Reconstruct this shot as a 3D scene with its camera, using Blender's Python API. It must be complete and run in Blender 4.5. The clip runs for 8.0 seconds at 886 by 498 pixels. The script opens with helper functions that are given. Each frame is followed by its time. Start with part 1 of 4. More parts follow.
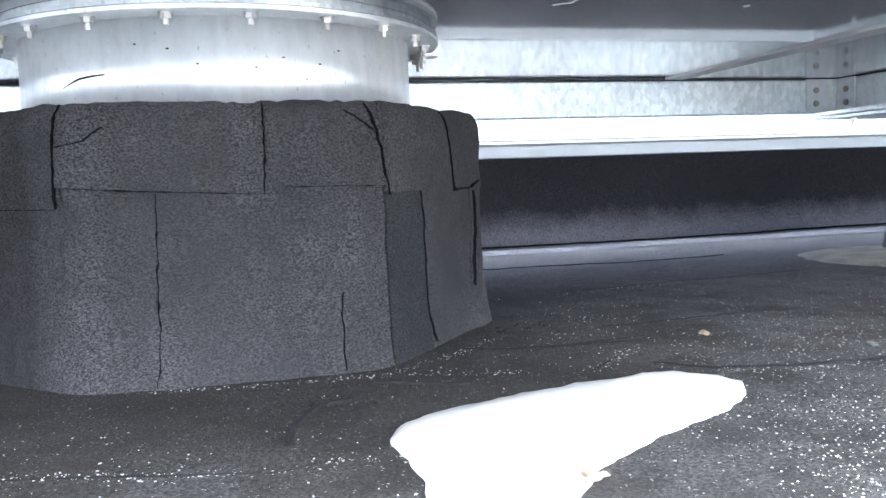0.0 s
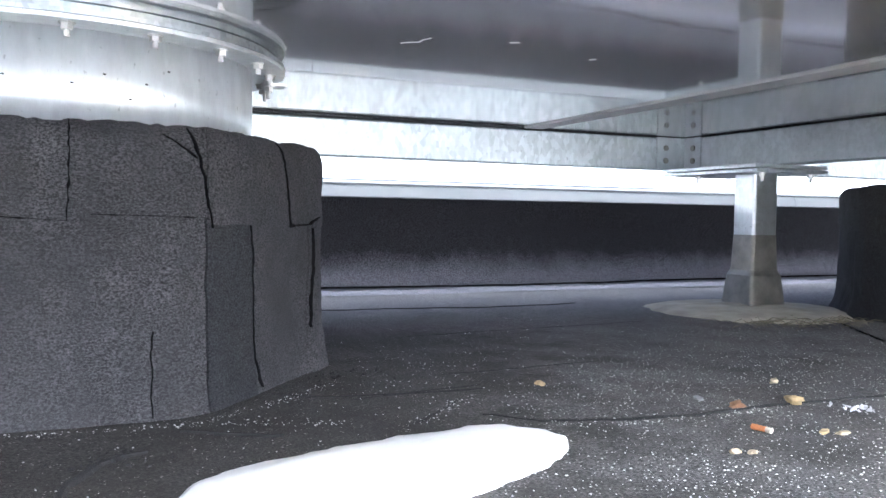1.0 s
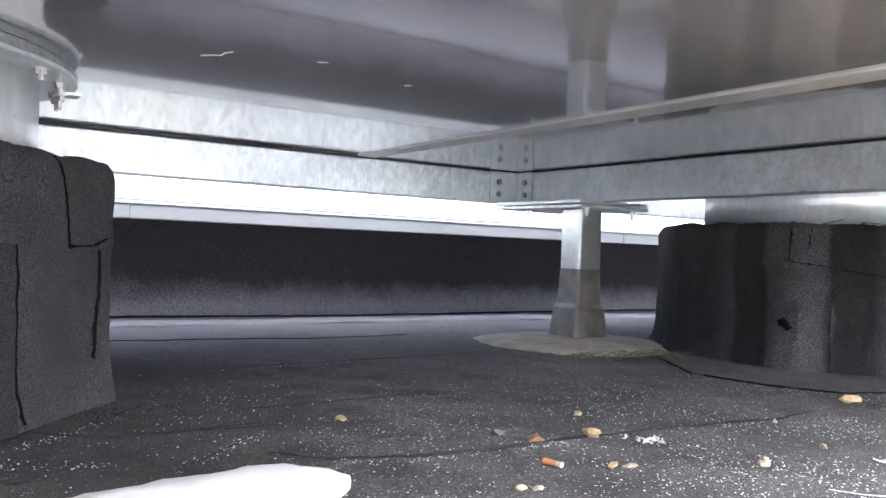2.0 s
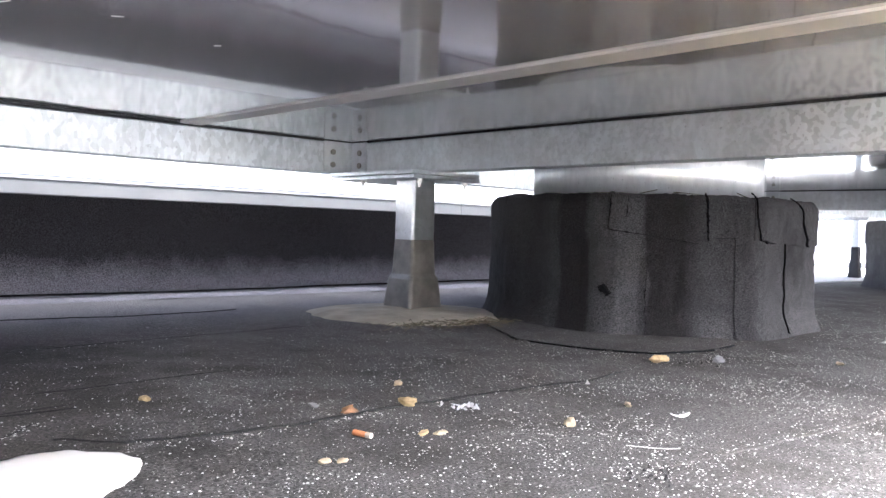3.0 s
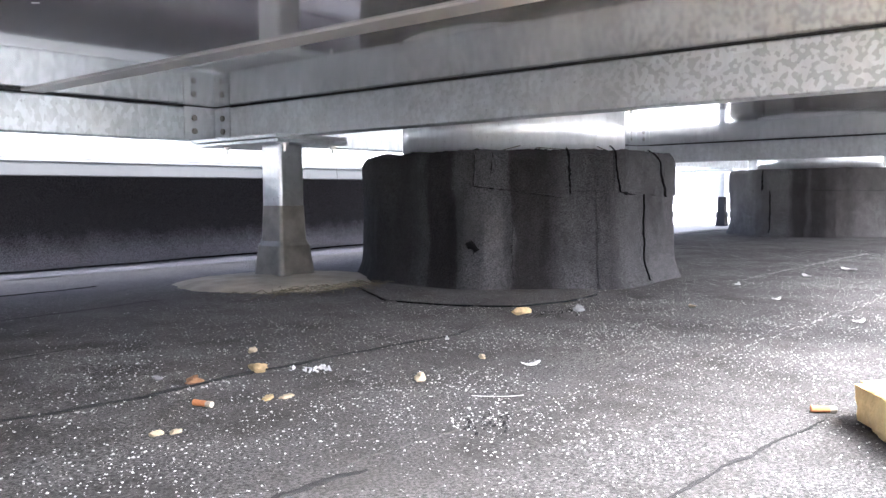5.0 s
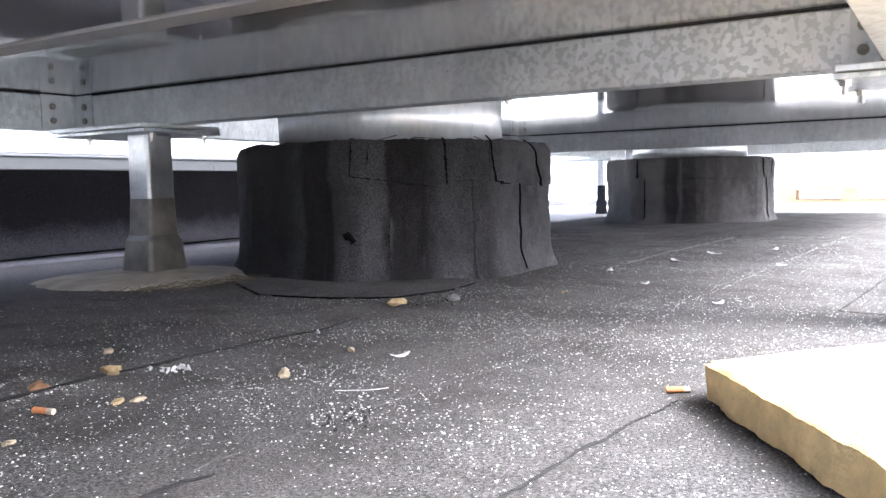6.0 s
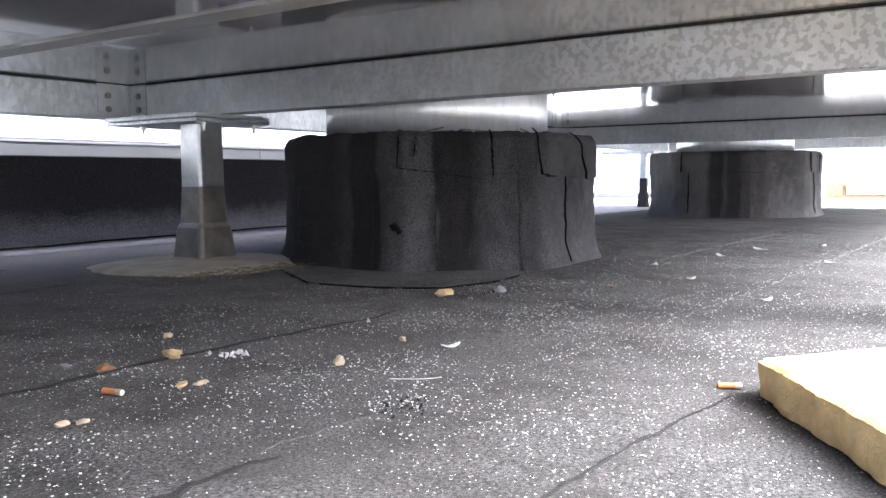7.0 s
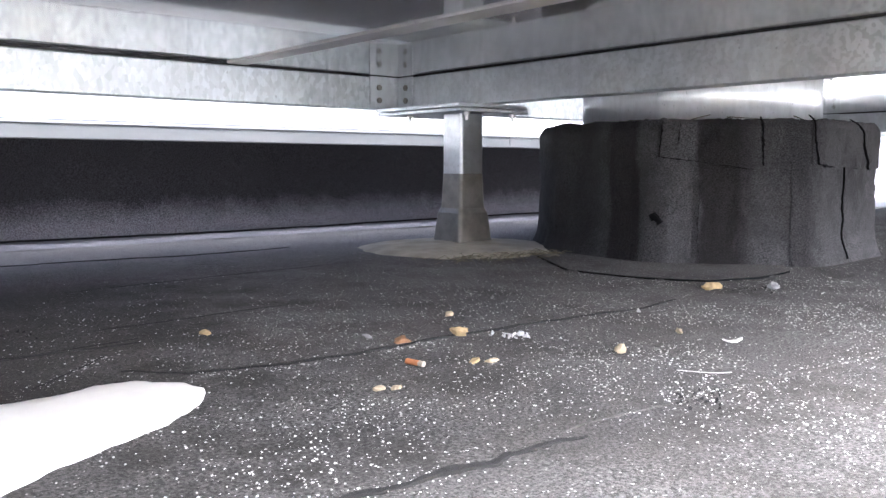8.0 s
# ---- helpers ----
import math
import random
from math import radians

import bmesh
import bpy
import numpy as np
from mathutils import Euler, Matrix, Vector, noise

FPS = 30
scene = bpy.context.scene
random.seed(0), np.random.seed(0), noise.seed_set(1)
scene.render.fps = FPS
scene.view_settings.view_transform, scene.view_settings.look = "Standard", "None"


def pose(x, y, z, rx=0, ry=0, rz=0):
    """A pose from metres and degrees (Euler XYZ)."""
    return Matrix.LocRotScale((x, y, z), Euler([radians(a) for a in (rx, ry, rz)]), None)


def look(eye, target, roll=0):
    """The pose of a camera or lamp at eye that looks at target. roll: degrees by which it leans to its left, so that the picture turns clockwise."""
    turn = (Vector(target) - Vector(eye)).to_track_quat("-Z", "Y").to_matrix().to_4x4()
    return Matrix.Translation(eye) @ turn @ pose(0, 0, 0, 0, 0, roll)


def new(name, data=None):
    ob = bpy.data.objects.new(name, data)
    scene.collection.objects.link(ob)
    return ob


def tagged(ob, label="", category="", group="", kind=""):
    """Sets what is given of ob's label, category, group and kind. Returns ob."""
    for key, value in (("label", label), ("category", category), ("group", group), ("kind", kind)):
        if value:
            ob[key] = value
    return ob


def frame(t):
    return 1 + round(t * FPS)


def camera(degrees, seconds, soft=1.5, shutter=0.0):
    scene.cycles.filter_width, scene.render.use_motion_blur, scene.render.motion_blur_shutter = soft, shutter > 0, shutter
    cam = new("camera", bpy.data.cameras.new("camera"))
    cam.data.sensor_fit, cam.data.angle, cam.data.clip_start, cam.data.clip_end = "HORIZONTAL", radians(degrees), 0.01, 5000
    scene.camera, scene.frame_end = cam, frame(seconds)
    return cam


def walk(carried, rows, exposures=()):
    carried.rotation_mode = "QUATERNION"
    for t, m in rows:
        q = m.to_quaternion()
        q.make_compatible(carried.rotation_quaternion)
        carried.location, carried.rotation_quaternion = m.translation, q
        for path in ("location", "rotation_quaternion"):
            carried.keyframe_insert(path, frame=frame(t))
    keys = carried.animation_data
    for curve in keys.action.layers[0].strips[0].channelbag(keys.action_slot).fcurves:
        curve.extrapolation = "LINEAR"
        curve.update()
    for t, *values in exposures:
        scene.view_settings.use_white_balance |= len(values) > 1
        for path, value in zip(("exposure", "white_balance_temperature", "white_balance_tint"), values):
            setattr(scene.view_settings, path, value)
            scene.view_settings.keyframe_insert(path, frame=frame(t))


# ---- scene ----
cam = camera(56.4, 8.0)
PATH = [
    (0, (0.3900, -0.2270, 0.2577), (0.5152, 0.2552, 0.2147), -2.1),
    (0.5, (0.4243, -0.1980, 0.2580), (0.5893, 0.2730, 0.2275), 0.9),
    (1, (0.4625, -0.1950, 0.2572), (0.6595, 0.2640, 0.2370), 0.8),
    (1.5, (0.5062, -0.1870, 0.2535), (0.7400, 0.2547, 0.2442), 1.9),
    (2, (0.5563, -0.1870, 0.2525), (0.8285, 0.2323, 0.2535), 2.2),
    (2.2, (0.5693, -0.1870, 0.2542), (0.8568, 0.2220, 0.2550), 2.1),
    (3.3, (0.6252, -0.2000, 0.2445), (0.9785, 0.1535, 0.2280), 1.5),
    (3.5, (0.6292, -0.2013, 0.2440), (0.9850, 0.1497, 0.2255), 1.3),
    (4, (0.6422, -0.2077, 0.2375), (1.0012, 0.1398, 0.2145), 0.6),
    (5.5, (0.6880, -0.2447, 0.2355), (1.0942, 0.0442, 0.2008), -1.0),
    (6, (0.7045, -0.2502, 0.2340), (1.1282, 0.0125, 0.1958), -1.1),
    (6.5, (0.6925, -0.2525, 0.2365), (1.1205, 0.0025, 0.1948), -0.7),
    (7, (0.6790, -0.2420, 0.2387), (1.0902, 0.0393, 0.1948), -0.4),
    (7.5, (0.6528, -0.2230, 0.2402), (1.0263, 0.1060, 0.1935), 0.1),
    (8, (0.6140, -0.2023, 0.2407), (0.9330, 0.1795, 0.1898), 0.1),
]
EXPOSURES = [(0.0, 4.12, 5150, 1), (1.5, 3.98, 5300, 5), (2.2, 3.93, 5500, 7), (3.5, 4.02, 5650, 8), (5.5, 3.73, 5550, 8), (6.5, 3.27, 5550, 8), (7.0, 3.32, 5550, 8), (7.5, 3.5, 5550, 8), (8.0, 3.85, 5550, 8)]
walk(cam, [(t, look(eye, target, roll)) for t, eye, target, roll in PATH], EXPOSURES)

# ---- world and sun: bright hazy daylight ----
world = bpy.data.worlds.new("world")
scene.world = world
world.use_nodes = True
wn = world.node_tree.nodes
sky = wn.new("ShaderNodeTexSky")
sky.sky_type, sky.sun_disc = "NISHITA", False
sky.sun_elevation, sky.sun_rotation = radians(48), radians(165)
sky.dust_density, sky.air_density, sky.ozone_density = 7.0, 0.15, 0.2
wn["Background"].inputs["Strength"].default_value = 0.15
world.node_tree.links.new(sky.outputs[0], wn["Background"].inputs["Color"])
sun = new("sun", bpy.data.lights.new("sun", "SUN"))
sun.data.energy, sun.data.angle, sun.data.color = 0.8, radians(70), (0.98, 0.98, 1.0)
sun.matrix_world = look((0.1, -2.2, 2.5), (0, 0, 0))


# ---- materials ----
def material(name, base, rough=0.6, metal=0.0):
    m = bpy.data.materials.new(name)
    m.use_nodes = True
    b = m.node_tree.nodes["Principled BSDF"]
    b.inputs["Base Color"].default_value = (*base, 1)
    b.inputs["Roughness"].default_value = rough
    b.inputs["Metallic"].default_value = metal
    return m, m.node_tree.nodes, m.node_tree.links, b


def coords(n, l, scale=(1, 1, 1)):
    c = n.new("ShaderNodeTexCoord")
    mp = n.new("ShaderNodeMapping")
    mp.inputs["Scale"].default_value = scale
    l.new(c.outputs["Object"], mp.inputs["Vector"])
    return mp.outputs["Vector"]


def noise_tex(n, l, vec, scale, detail=4.0, rough=0.55):
    t = n.new("ShaderNodeTexNoise")
    t.inputs["Scale"].default_value, t.inputs["Detail"].default_value, t.inputs["Roughness"].default_value = scale, detail, rough
    l.new(vec, t.inputs["Vector"])
    return t.outputs["Fac"]


def ramp(n, l, fac, stops):
    r = n.new("ShaderNodeValToRGB")
    e = r.color_ramp.elements
    rgba = [(c, c, c, 1) if isinstance(c, (int, float)) else (*c, 1) for p, c in stops]
    e[0].position, e[0].color = stops[0][0], rgba[0]
    e[1].position, e[1].color = stops[-1][0], rgba[-1]
    for (p, c), q in zip(stops[1:-1], rgba[1:-1]):
        e.new(p).color = q
    l.new(fac, r.inputs["Fac"])
    return r.outputs["Color"]


def mix(n, l, fac, a, b, mode="MIX"):
    x = n.new("ShaderNodeMix")
    x.data_type, x.blend_type = "RGBA", mode
    for sock, v in ((x.inputs[0], fac), (x.inputs[6], a), (x.inputs[7], b)):
        if isinstance(v, (int, float)):
            sock.default_value = v
        elif isinstance(v, tuple):
            sock.default_value = (*v, 1)
        else:
            l.new(v, sock)
    return x.outputs[2]


def bump(n, l, b, height, strength, distance):
    u = n.new("ShaderNodeBump")
    u.inputs["Strength"].default_value, u.inputs["Distance"].default_value = strength, distance
    l.new(height, u.inputs["Height"])
    l.new(u.outputs["Normal"], b.inputs["Normal"])


def felt_material(name, dark, light, speck, speck_amount, stain=(0.07, 0.06, 0.05), streaks=0.0, damp_shade=None, skylit=None, umber=None):
    """Mineral-surfaced bitumen felt: granules, blotches, streaks of dirt."""
    m, n, l, b = material(name, dark, 0.92)
    b.inputs["Specular IOR Level"].default_value = 0.25
    v = coords(n, l)
    grain = noise_tex(n, l, coords(n, l, (0.8, 0.8, 1.25)), 360, 4, 0.75)
    blot = noise_tex(n, l, v, 7, 6, 0.62)
    big = noise_tex(n, l, v, 1.8, 4, 0.5)
    base = mix(n, l, ramp(n, l, grain, [(0.40, 0.0), (0.64, 1.0)]), dark, light)
    base = mix(n, l, ramp(n, l, blot, [(0.42, 0.0), (0.70, 0.8)]), base, stain)
    if streaks:
        run = noise_tex(n, l, coords(n, l, (9, 9, 0.9)), 1.0, 4, 0.55)
        base = mix(n, l, ramp(n, l, run, [(0.50, 0.0), (0.60, streaks)]), base, tuple(c * 0.35 for c in light))
    tone = ramp(n, l, big, [(0.3, 0.68), (0.7, 1.22)])
    base = mix(n, l, 1.0, base, tone, "MULTIPLY")
    if speck_amount:
        vor = n.new("ShaderNodeTexVoronoi")
        vor.inputs["Scale"].default_value = 190
        l.new(v, vor.inputs["Vector"])
        sp = ramp(n, l, vor.outputs["Distance"], [(speck_amount, 1.0), (speck_amount + 0.07, 0.0)])
        gate = ramp(n, l, noise_tex(n, l, v, 60, 2, 0.6), [(0.5, 0.0), (0.6, 1.0)])
        base = mix(n, l, mix(n, l, 1.0, sp, gate, "MULTIPLY"), base, speck)
    if damp_shade:
        # damp, soot and painted shade down the sheet, at bearings round the plinth axis
        cx, cy, stops = damp_shade
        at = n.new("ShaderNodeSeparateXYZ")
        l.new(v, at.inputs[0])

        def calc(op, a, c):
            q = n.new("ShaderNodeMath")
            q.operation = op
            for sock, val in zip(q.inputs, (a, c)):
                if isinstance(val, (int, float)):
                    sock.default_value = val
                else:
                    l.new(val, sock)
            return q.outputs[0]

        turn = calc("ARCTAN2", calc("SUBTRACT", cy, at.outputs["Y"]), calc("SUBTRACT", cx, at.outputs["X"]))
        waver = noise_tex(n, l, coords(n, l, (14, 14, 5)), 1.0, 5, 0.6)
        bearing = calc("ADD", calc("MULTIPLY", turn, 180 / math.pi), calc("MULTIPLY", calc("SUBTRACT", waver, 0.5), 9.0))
        wet_shade = ramp(n, l, calc("DIVIDE", calc("ADD", bearing, 40.0), 160.0), [((a - 140) / 160, q) for a, q in stops])
        base = mix(n, l, wet_shade, base, mix(n, l, 1.0, base, (0.30, 0.275, 0.275), "MULTIPLY"))
    if umber:
        # darker, browner tone round the foot of a plinth, with an uneven outline
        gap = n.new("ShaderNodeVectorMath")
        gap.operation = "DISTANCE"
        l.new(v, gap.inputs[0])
        gap.inputs[1].default_value = (umber[0], umber[1], 0)
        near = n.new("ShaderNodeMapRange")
        for k, val in zip(("From Min", "From Max", "To Min", "To Max"), (umber[2], umber[3], 0.75, 0.0)):
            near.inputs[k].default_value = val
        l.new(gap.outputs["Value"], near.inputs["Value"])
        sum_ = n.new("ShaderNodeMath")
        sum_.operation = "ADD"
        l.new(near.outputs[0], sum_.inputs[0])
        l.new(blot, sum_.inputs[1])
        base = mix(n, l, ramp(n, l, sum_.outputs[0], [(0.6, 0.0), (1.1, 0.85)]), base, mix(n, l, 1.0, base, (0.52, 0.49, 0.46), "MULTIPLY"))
    if skylit:
        # skylight falling along the parapet, painted into the felt as a paler tone
        at = n.new("ShaderNodeSeparateXYZ")
        l.new(v, at.inputs[0])
        far = n.new("ShaderNodeMapRange")
        for k, val in zip(("From Min", "From Max", "To Min", "To Max"), (skylit[0], skylit[1], 0.0, 0.70)):
            far.inputs[k].default_value = val
        l.new(at.outputs["Y"], far.inputs["Value"])
        add = n.new("ShaderNodeMath")
        add.operation = "ADD"
        l.new(far.outputs[0], add.inputs[0])
        l.new(mix(n, l, 0.5, blot, grain), add.inputs[1])
        pale = mix(n, l, ramp(n, l, grain, [(0.36, 0.0), (0.6, 1.0)]), (0.07, 0.066, 0.066), (0.32, 0.305, 0.305))
        base = mix(n, l, ramp(n, l, add.outputs[0], [(0.62, 0.0), (1.05, 1.0)]), base, pale)
    l.new(base, b.inputs["Base Color"])
    h = mix(n, l, 0.35, grain, blot)
    bump(n, l, b, h, 1.0, 0.0075)
    return m


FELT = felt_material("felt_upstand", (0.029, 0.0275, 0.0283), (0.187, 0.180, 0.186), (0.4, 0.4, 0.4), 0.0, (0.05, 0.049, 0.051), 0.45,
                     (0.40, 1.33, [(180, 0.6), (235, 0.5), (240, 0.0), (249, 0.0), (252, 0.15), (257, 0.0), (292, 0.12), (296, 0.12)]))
# bearings 150 to 177 are facet shade put into the colour; the rest stains
FELT_DAMP_SHADED = felt_material("felt_damp_shaded", (0.029, 0.0282, 0.029), (0.170, 0.166, 0.168), (0.4, 0.4, 0.4), 0.0, (0.045, 0.043, 0.044), 0.2,
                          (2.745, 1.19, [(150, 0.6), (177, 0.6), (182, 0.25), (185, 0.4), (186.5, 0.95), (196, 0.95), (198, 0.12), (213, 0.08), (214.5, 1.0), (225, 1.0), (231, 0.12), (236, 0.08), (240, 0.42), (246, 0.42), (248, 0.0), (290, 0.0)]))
FELT_DARK = felt_material("felt_parapet", (0.018, 0.018, 0.020), (0.08, 0.08, 0.088), (0.4, 0.4, 0.4), 0.0, (0.032, 0.032, 0.036))
# paler felt: the far plinth's sunlit sides put into the colour, between dark streaks
FELT_GREY = felt_material("felt_far_sunlit", (0.060, 0.058, 0.056), (0.34, 0.33, 0.32), (0.4, 0.4, 0.4), 0.0, (0.10, 0.095, 0.09), 0.5,
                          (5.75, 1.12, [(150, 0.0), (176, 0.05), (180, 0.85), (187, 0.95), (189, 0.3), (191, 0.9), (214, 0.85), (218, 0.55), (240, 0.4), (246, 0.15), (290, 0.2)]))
FELT_PATCH = felt_material("felt_strip", (0.020, 0.020, 0.0215), (0.092, 0.092, 0.097), (0.4, 0.4, 0.4), 0.0, (0.02, 0.02, 0.021))
FLOOR = felt_material("felt_floor", (0.046, 0.0435, 0.042), (0.19, 0.181, 0.174), (0.55, 0.54, 0.52), 0.15, (0.048, 0.043, 0.039), skylit=(1.35, 2.3), umber=(0.35, 1.25, 0.55, 1.15))
LAP = felt_material("felt_lap", (0.05, 0.047, 0.045), (0.15, 0.14, 0.135), (0.5, 0.5, 0.5), 0.08, (0.08, 0.074, 0.068))


def bitumen():
    m, n, l, b = material("bitumen", (0.007, 0.007, 0.0075), 0.9)
    b.inputs["Specular IOR Level"].default_value = 0.1
    bump(n, l, b, noise_tex(n, l, coords(n, l), 160, 3), 0.6, 0.003)
    return m


BITUMEN = bitumen()


def skylit_felt():
    """Parapet felt: dark sheet, skylight on its foot painted in pale, ending in an uneven speckled line."""
    m, n, l, b = material("felt_skylit", (0.02, 0.02, 0.022), 0.93)
    b.inputs["Specular IOR Level"].default_value = 0.2
    v = coords(n, l)
    grain = noise_tex(n, l, v, 300, 4, 0.75)
    blot = noise_tex(n, l, v, 9, 6, 0.65)
    clean = mix(n, l, ramp(n, l, grain, [(0.4, 0.0), (0.64, 1.0)]), (0.026, 0.0245, 0.027), (0.100, 0.095, 0.103))
    skylit = mix(n, l, ramp(n, l, grain, [(0.36, 0.0), (0.6, 1.0)]), (0.075, 0.072, 0.080), (0.38, 0.365, 0.40))
    xyz = n.new("ShaderNodeSeparateXYZ")
    l.new(v, xyz.inputs[0])
    # paler towards the foot: the light from the gap overhead, put into the colour
    low = n.new("ShaderNodeMapRange")
    for k, val in zip(("From Min", "From Max", "To Min", "To Max"), (0.01, 0.15, 0.66, 0.0)):
        low.inputs[k].default_value = val
    l.new(xyz.outputs["Z"], low.inputs["Value"])
    add = n.new("ShaderNodeMath")
    add.operation = "ADD"
    l.new(low.outputs[0], add.inputs[0])
    l.new(mix(n, l, 0.5, blot, grain), add.inputs[1])
    l.new(mix(n, l, ramp(n, l, add.outputs[0], [(0.62, 0.0), (1.08, 1.0)]), clean, skylit), b.inputs["Base Color"])
    bump(n, l, b, grain, 0.9, 0.006)
    return m


FELT_SKYLIT = skylit_felt()


def galvanised(name, tone, rough, spots=0.0, spangle=34, metal=0.6, stretch=(1, 1, 1), contrast=0.05):
    """Hot-dip zinc: crystal patches, dull white bloom, dark blotches."""
    m, n, l, b = material(name, tone, rough, metal)
    v = coords(n, l, stretch)
    vor = n.new("ShaderNodeTexVoronoi")
    vor.inputs["Scale"].default_value = spangle
    l.new(v, vor.inputs["Vector"])
    cell = n.new("ShaderNodeSeparateColor")
    l.new(vor.outputs["Color"], cell.inputs["Color"])
    shade = ramp(n, l, cell.outputs["Red"], [(0.0, 1 - contrast * 1.5), (1.0, 1 + contrast)])
    base = mix(n, l, 1.0, tone, shade, "MULTIPLY")
    cloud = noise_tex(n, l, v, 5, 5, 0.6)
    base = mix(n, l, 1.0, base, ramp(n, l, cloud, [(0.3, 0.84), (0.7, 1.06)]), "MULTIPLY")
    drip = noise_tex(n, l, coords(n, l, (1, 1, 0.3)), 46, 4, 0.6)
    base = mix(n, l, 1.0, base, ramp(n, l, drip, [(0.35, 0.93), (0.6, 1.04)]), "MULTIPLY")
    fleck = noise_tex(n, l, v, 120, 2, 0.5)
    base = mix(n, l, ramp(n, l, fleck, [(0.68, 0.0), (0.74, 0.5)]), base, tuple(c * 0.4 for c in tone))
    if spots:
        sv = noise_tex(n, l, v, 80, 1, 0.4)
        area = ramp(n, l, noise_tex(n, l, v, 2.2, 2, 0.5), [(0.30, 0.2), (0.55, 1.0)])
        at = n.new("ShaderNodeSeparateXYZ")
        l.new(v, at.inputs[0])
        south = n.new("ShaderNodeMapRange")
        for k, val in zip(("From Min", "From Max", "To Min", "To Max"), (0.1, 1.3, 1.0, 0.22)):
            south.inputs[k].default_value = val
        l.new(at.outputs["Y"], south.inputs["Value"])
        area = mix(n, l, 1.0, area, south.outputs[0], "MULTIPLY")
        mask = mix(n, l, 1.0, ramp(n, l, sv, [(0.50, 0.0), (0.56, spots)]), area, "MULTIPLY")
        base = mix(n, l, mask, base, tuple(c * 0.45 for c in tone))
    l.new(base, b.inputs["Base Color"])
    bump(n, l, b, noise_tex(n, l, v, 40, 2), 0.02, 0.002)
    return m


ZINC = galvanised("zinc_beam", (0.52, 0.55, 0.56), 0.32, 0.0, 90, 0.62, (1, 1, 0.6), 0.12)
ZINC_SPOT = galvanised("zinc_blotched", (0.58, 0.60, 0.61), 0.42, 0.6)
ZINC_DULL = galvanised("zinc_dull", (0.55, 0.57, 0.58), 0.45, 0.0, 60, 0.5)
ZINC_DUCT = galvanised("zinc_duct", (0.86, 0.88, 0.89), 0.33, 0.0, 60, 0.42, (1, 1, 0.6), 0.02)
ZINC_POST = galvanised("zinc_post", (0.62, 0.64, 0.64), 0.30, 0.0, 60, 0.72)
STEEL = galvanised("bright_bolt", (0.62, 0.60, 0.57), 0.28, 0.0, 200)


def sheet(name, tone, rough, wave):
    """Coated sheet metal: a hazy base under a glossy film that mirrors at low angles."""
    m, n, l, b = material(name, tone, 0.15, 0.64)
    v = coords(n, l, (0.25, 1, 1))
    c = noise_tex(n, l, v, 3, 4)
    b.inputs["Coat Weight"].default_value = 1.0
    b.inputs["Coat IOR"].default_value = 2.1
    l.new(ramp(n, l, c, [(0.3, rough - 0.015), (0.7, rough + 0.02)]), b.inputs["Coat Roughness"])
    l.new(mix(n, l, 1.0, tone, ramp(n, l, noise_tex(n, l, v, 1.6, 5, 0.6), [(0.3, 0.90), (0.7, 1.06)]), "MULTIPLY"), b.inputs["Base Color"])
    u = n.new("ShaderNodeBump")
    u.inputs["Strength"].default_value, u.inputs["Distance"].default_value = wave, 0.01
    l.new(noise_tex(n, l, v, 5, 2), u.inputs["Height"])
    l.new(u.outputs["Normal"], b.inputs["Coat Normal"])
    return m


BELLY = sheet("polished_sheet", (0.84, 0.83, 0.84), 0.035, 0.008)
BELLY_DULL = sheet("dull_sheet", (0.82, 0.81, 0.79), 0.045, 0.008)
LIP = material("lip_sheet", (0.68, 0.665, 0.64), 0.38, 0.5)[0]
# black for the shaded gap above the beams
GAP_BLACK = material("gap_black", (0.015, 0.015, 0.016), 0.7)[0]


def painted(name, base, rough, vary=0.12, scale=9, metal=0.0, relief=0.1):
    m, n, l, b = material(name, base, rough, metal)
    v = coords(n, l)
    f = noise_tex(n, l, v, scale, 6, 0.62)
    tone = ramp(n, l, f, [(0.3, 1.0 - vary), (0.7, 1.0 + vary)])
    l.new(mix(n, l, 1.0, base, tone, "MULTIPLY"), b.inputs["Base Color"])
    bump(n, l, b, noise_tex(n, l, v, scale * 12, 4), relief, 0.003)
    return m


CLADDING = painted("white_cladding", (0.78, 0.78, 0.78), 0.4, 0.04, 3)
CAP = painted("cap_sheet", (0.27, 0.27, 0.265), 0.5, 0.06, 4, 0.2)
CASING = painted("unit_casing", (0.62, 0.63, 0.63), 0.5, 0.05, 2)
FOAM = painted("grey_mortar", (0.40, 0.36, 0.28), 0.95, 0.25, 14, 0, 0.7)
SEALANT = painted("white_sealant", (0.80, 0.78, 0.745), 0.85, 0.05, 22, 0, 0.12)
COATING = painted("grey_coating", (0.21, 0.198, 0.172), 0.36, 0.3, 20, 0.3, 0.5)
WOOL = painted("insulation_slab", (0.80, 0.61, 0.31), 0.95, 0.22, 26, 0, 0.8)
WOOD = painted("pallet_wood", (0.32, 0.23, 0.13), 0.8, 0.2, 16)
PAVING = painted("pale_paving", (0.58, 0.57, 0.55), 0.9, 0.12, 2.5, 0, 0.3)
FACADE = painted("white_facade", (0.7, 0.7, 0.7), 0.5, 0.03, 2)
CHIP = painted("white_chippings", (0.52, 0.505, 0.485), 0.85, 0.35, 90, 0, 0.2)
BARK = painted("ochre_flake", (0.42, 0.31, 0.16), 0.8, 0.35, 120, 0, 0.6)
LEAF = painted("brown_leaf", (0.20, 0.105, 0.05), 0.7, 0.35, 120, 0, 0.6)
FILTER = painted("orange_filter", (0.50, 0.20, 0.075), 0.75, 0.2, 300, 0, 0.2)
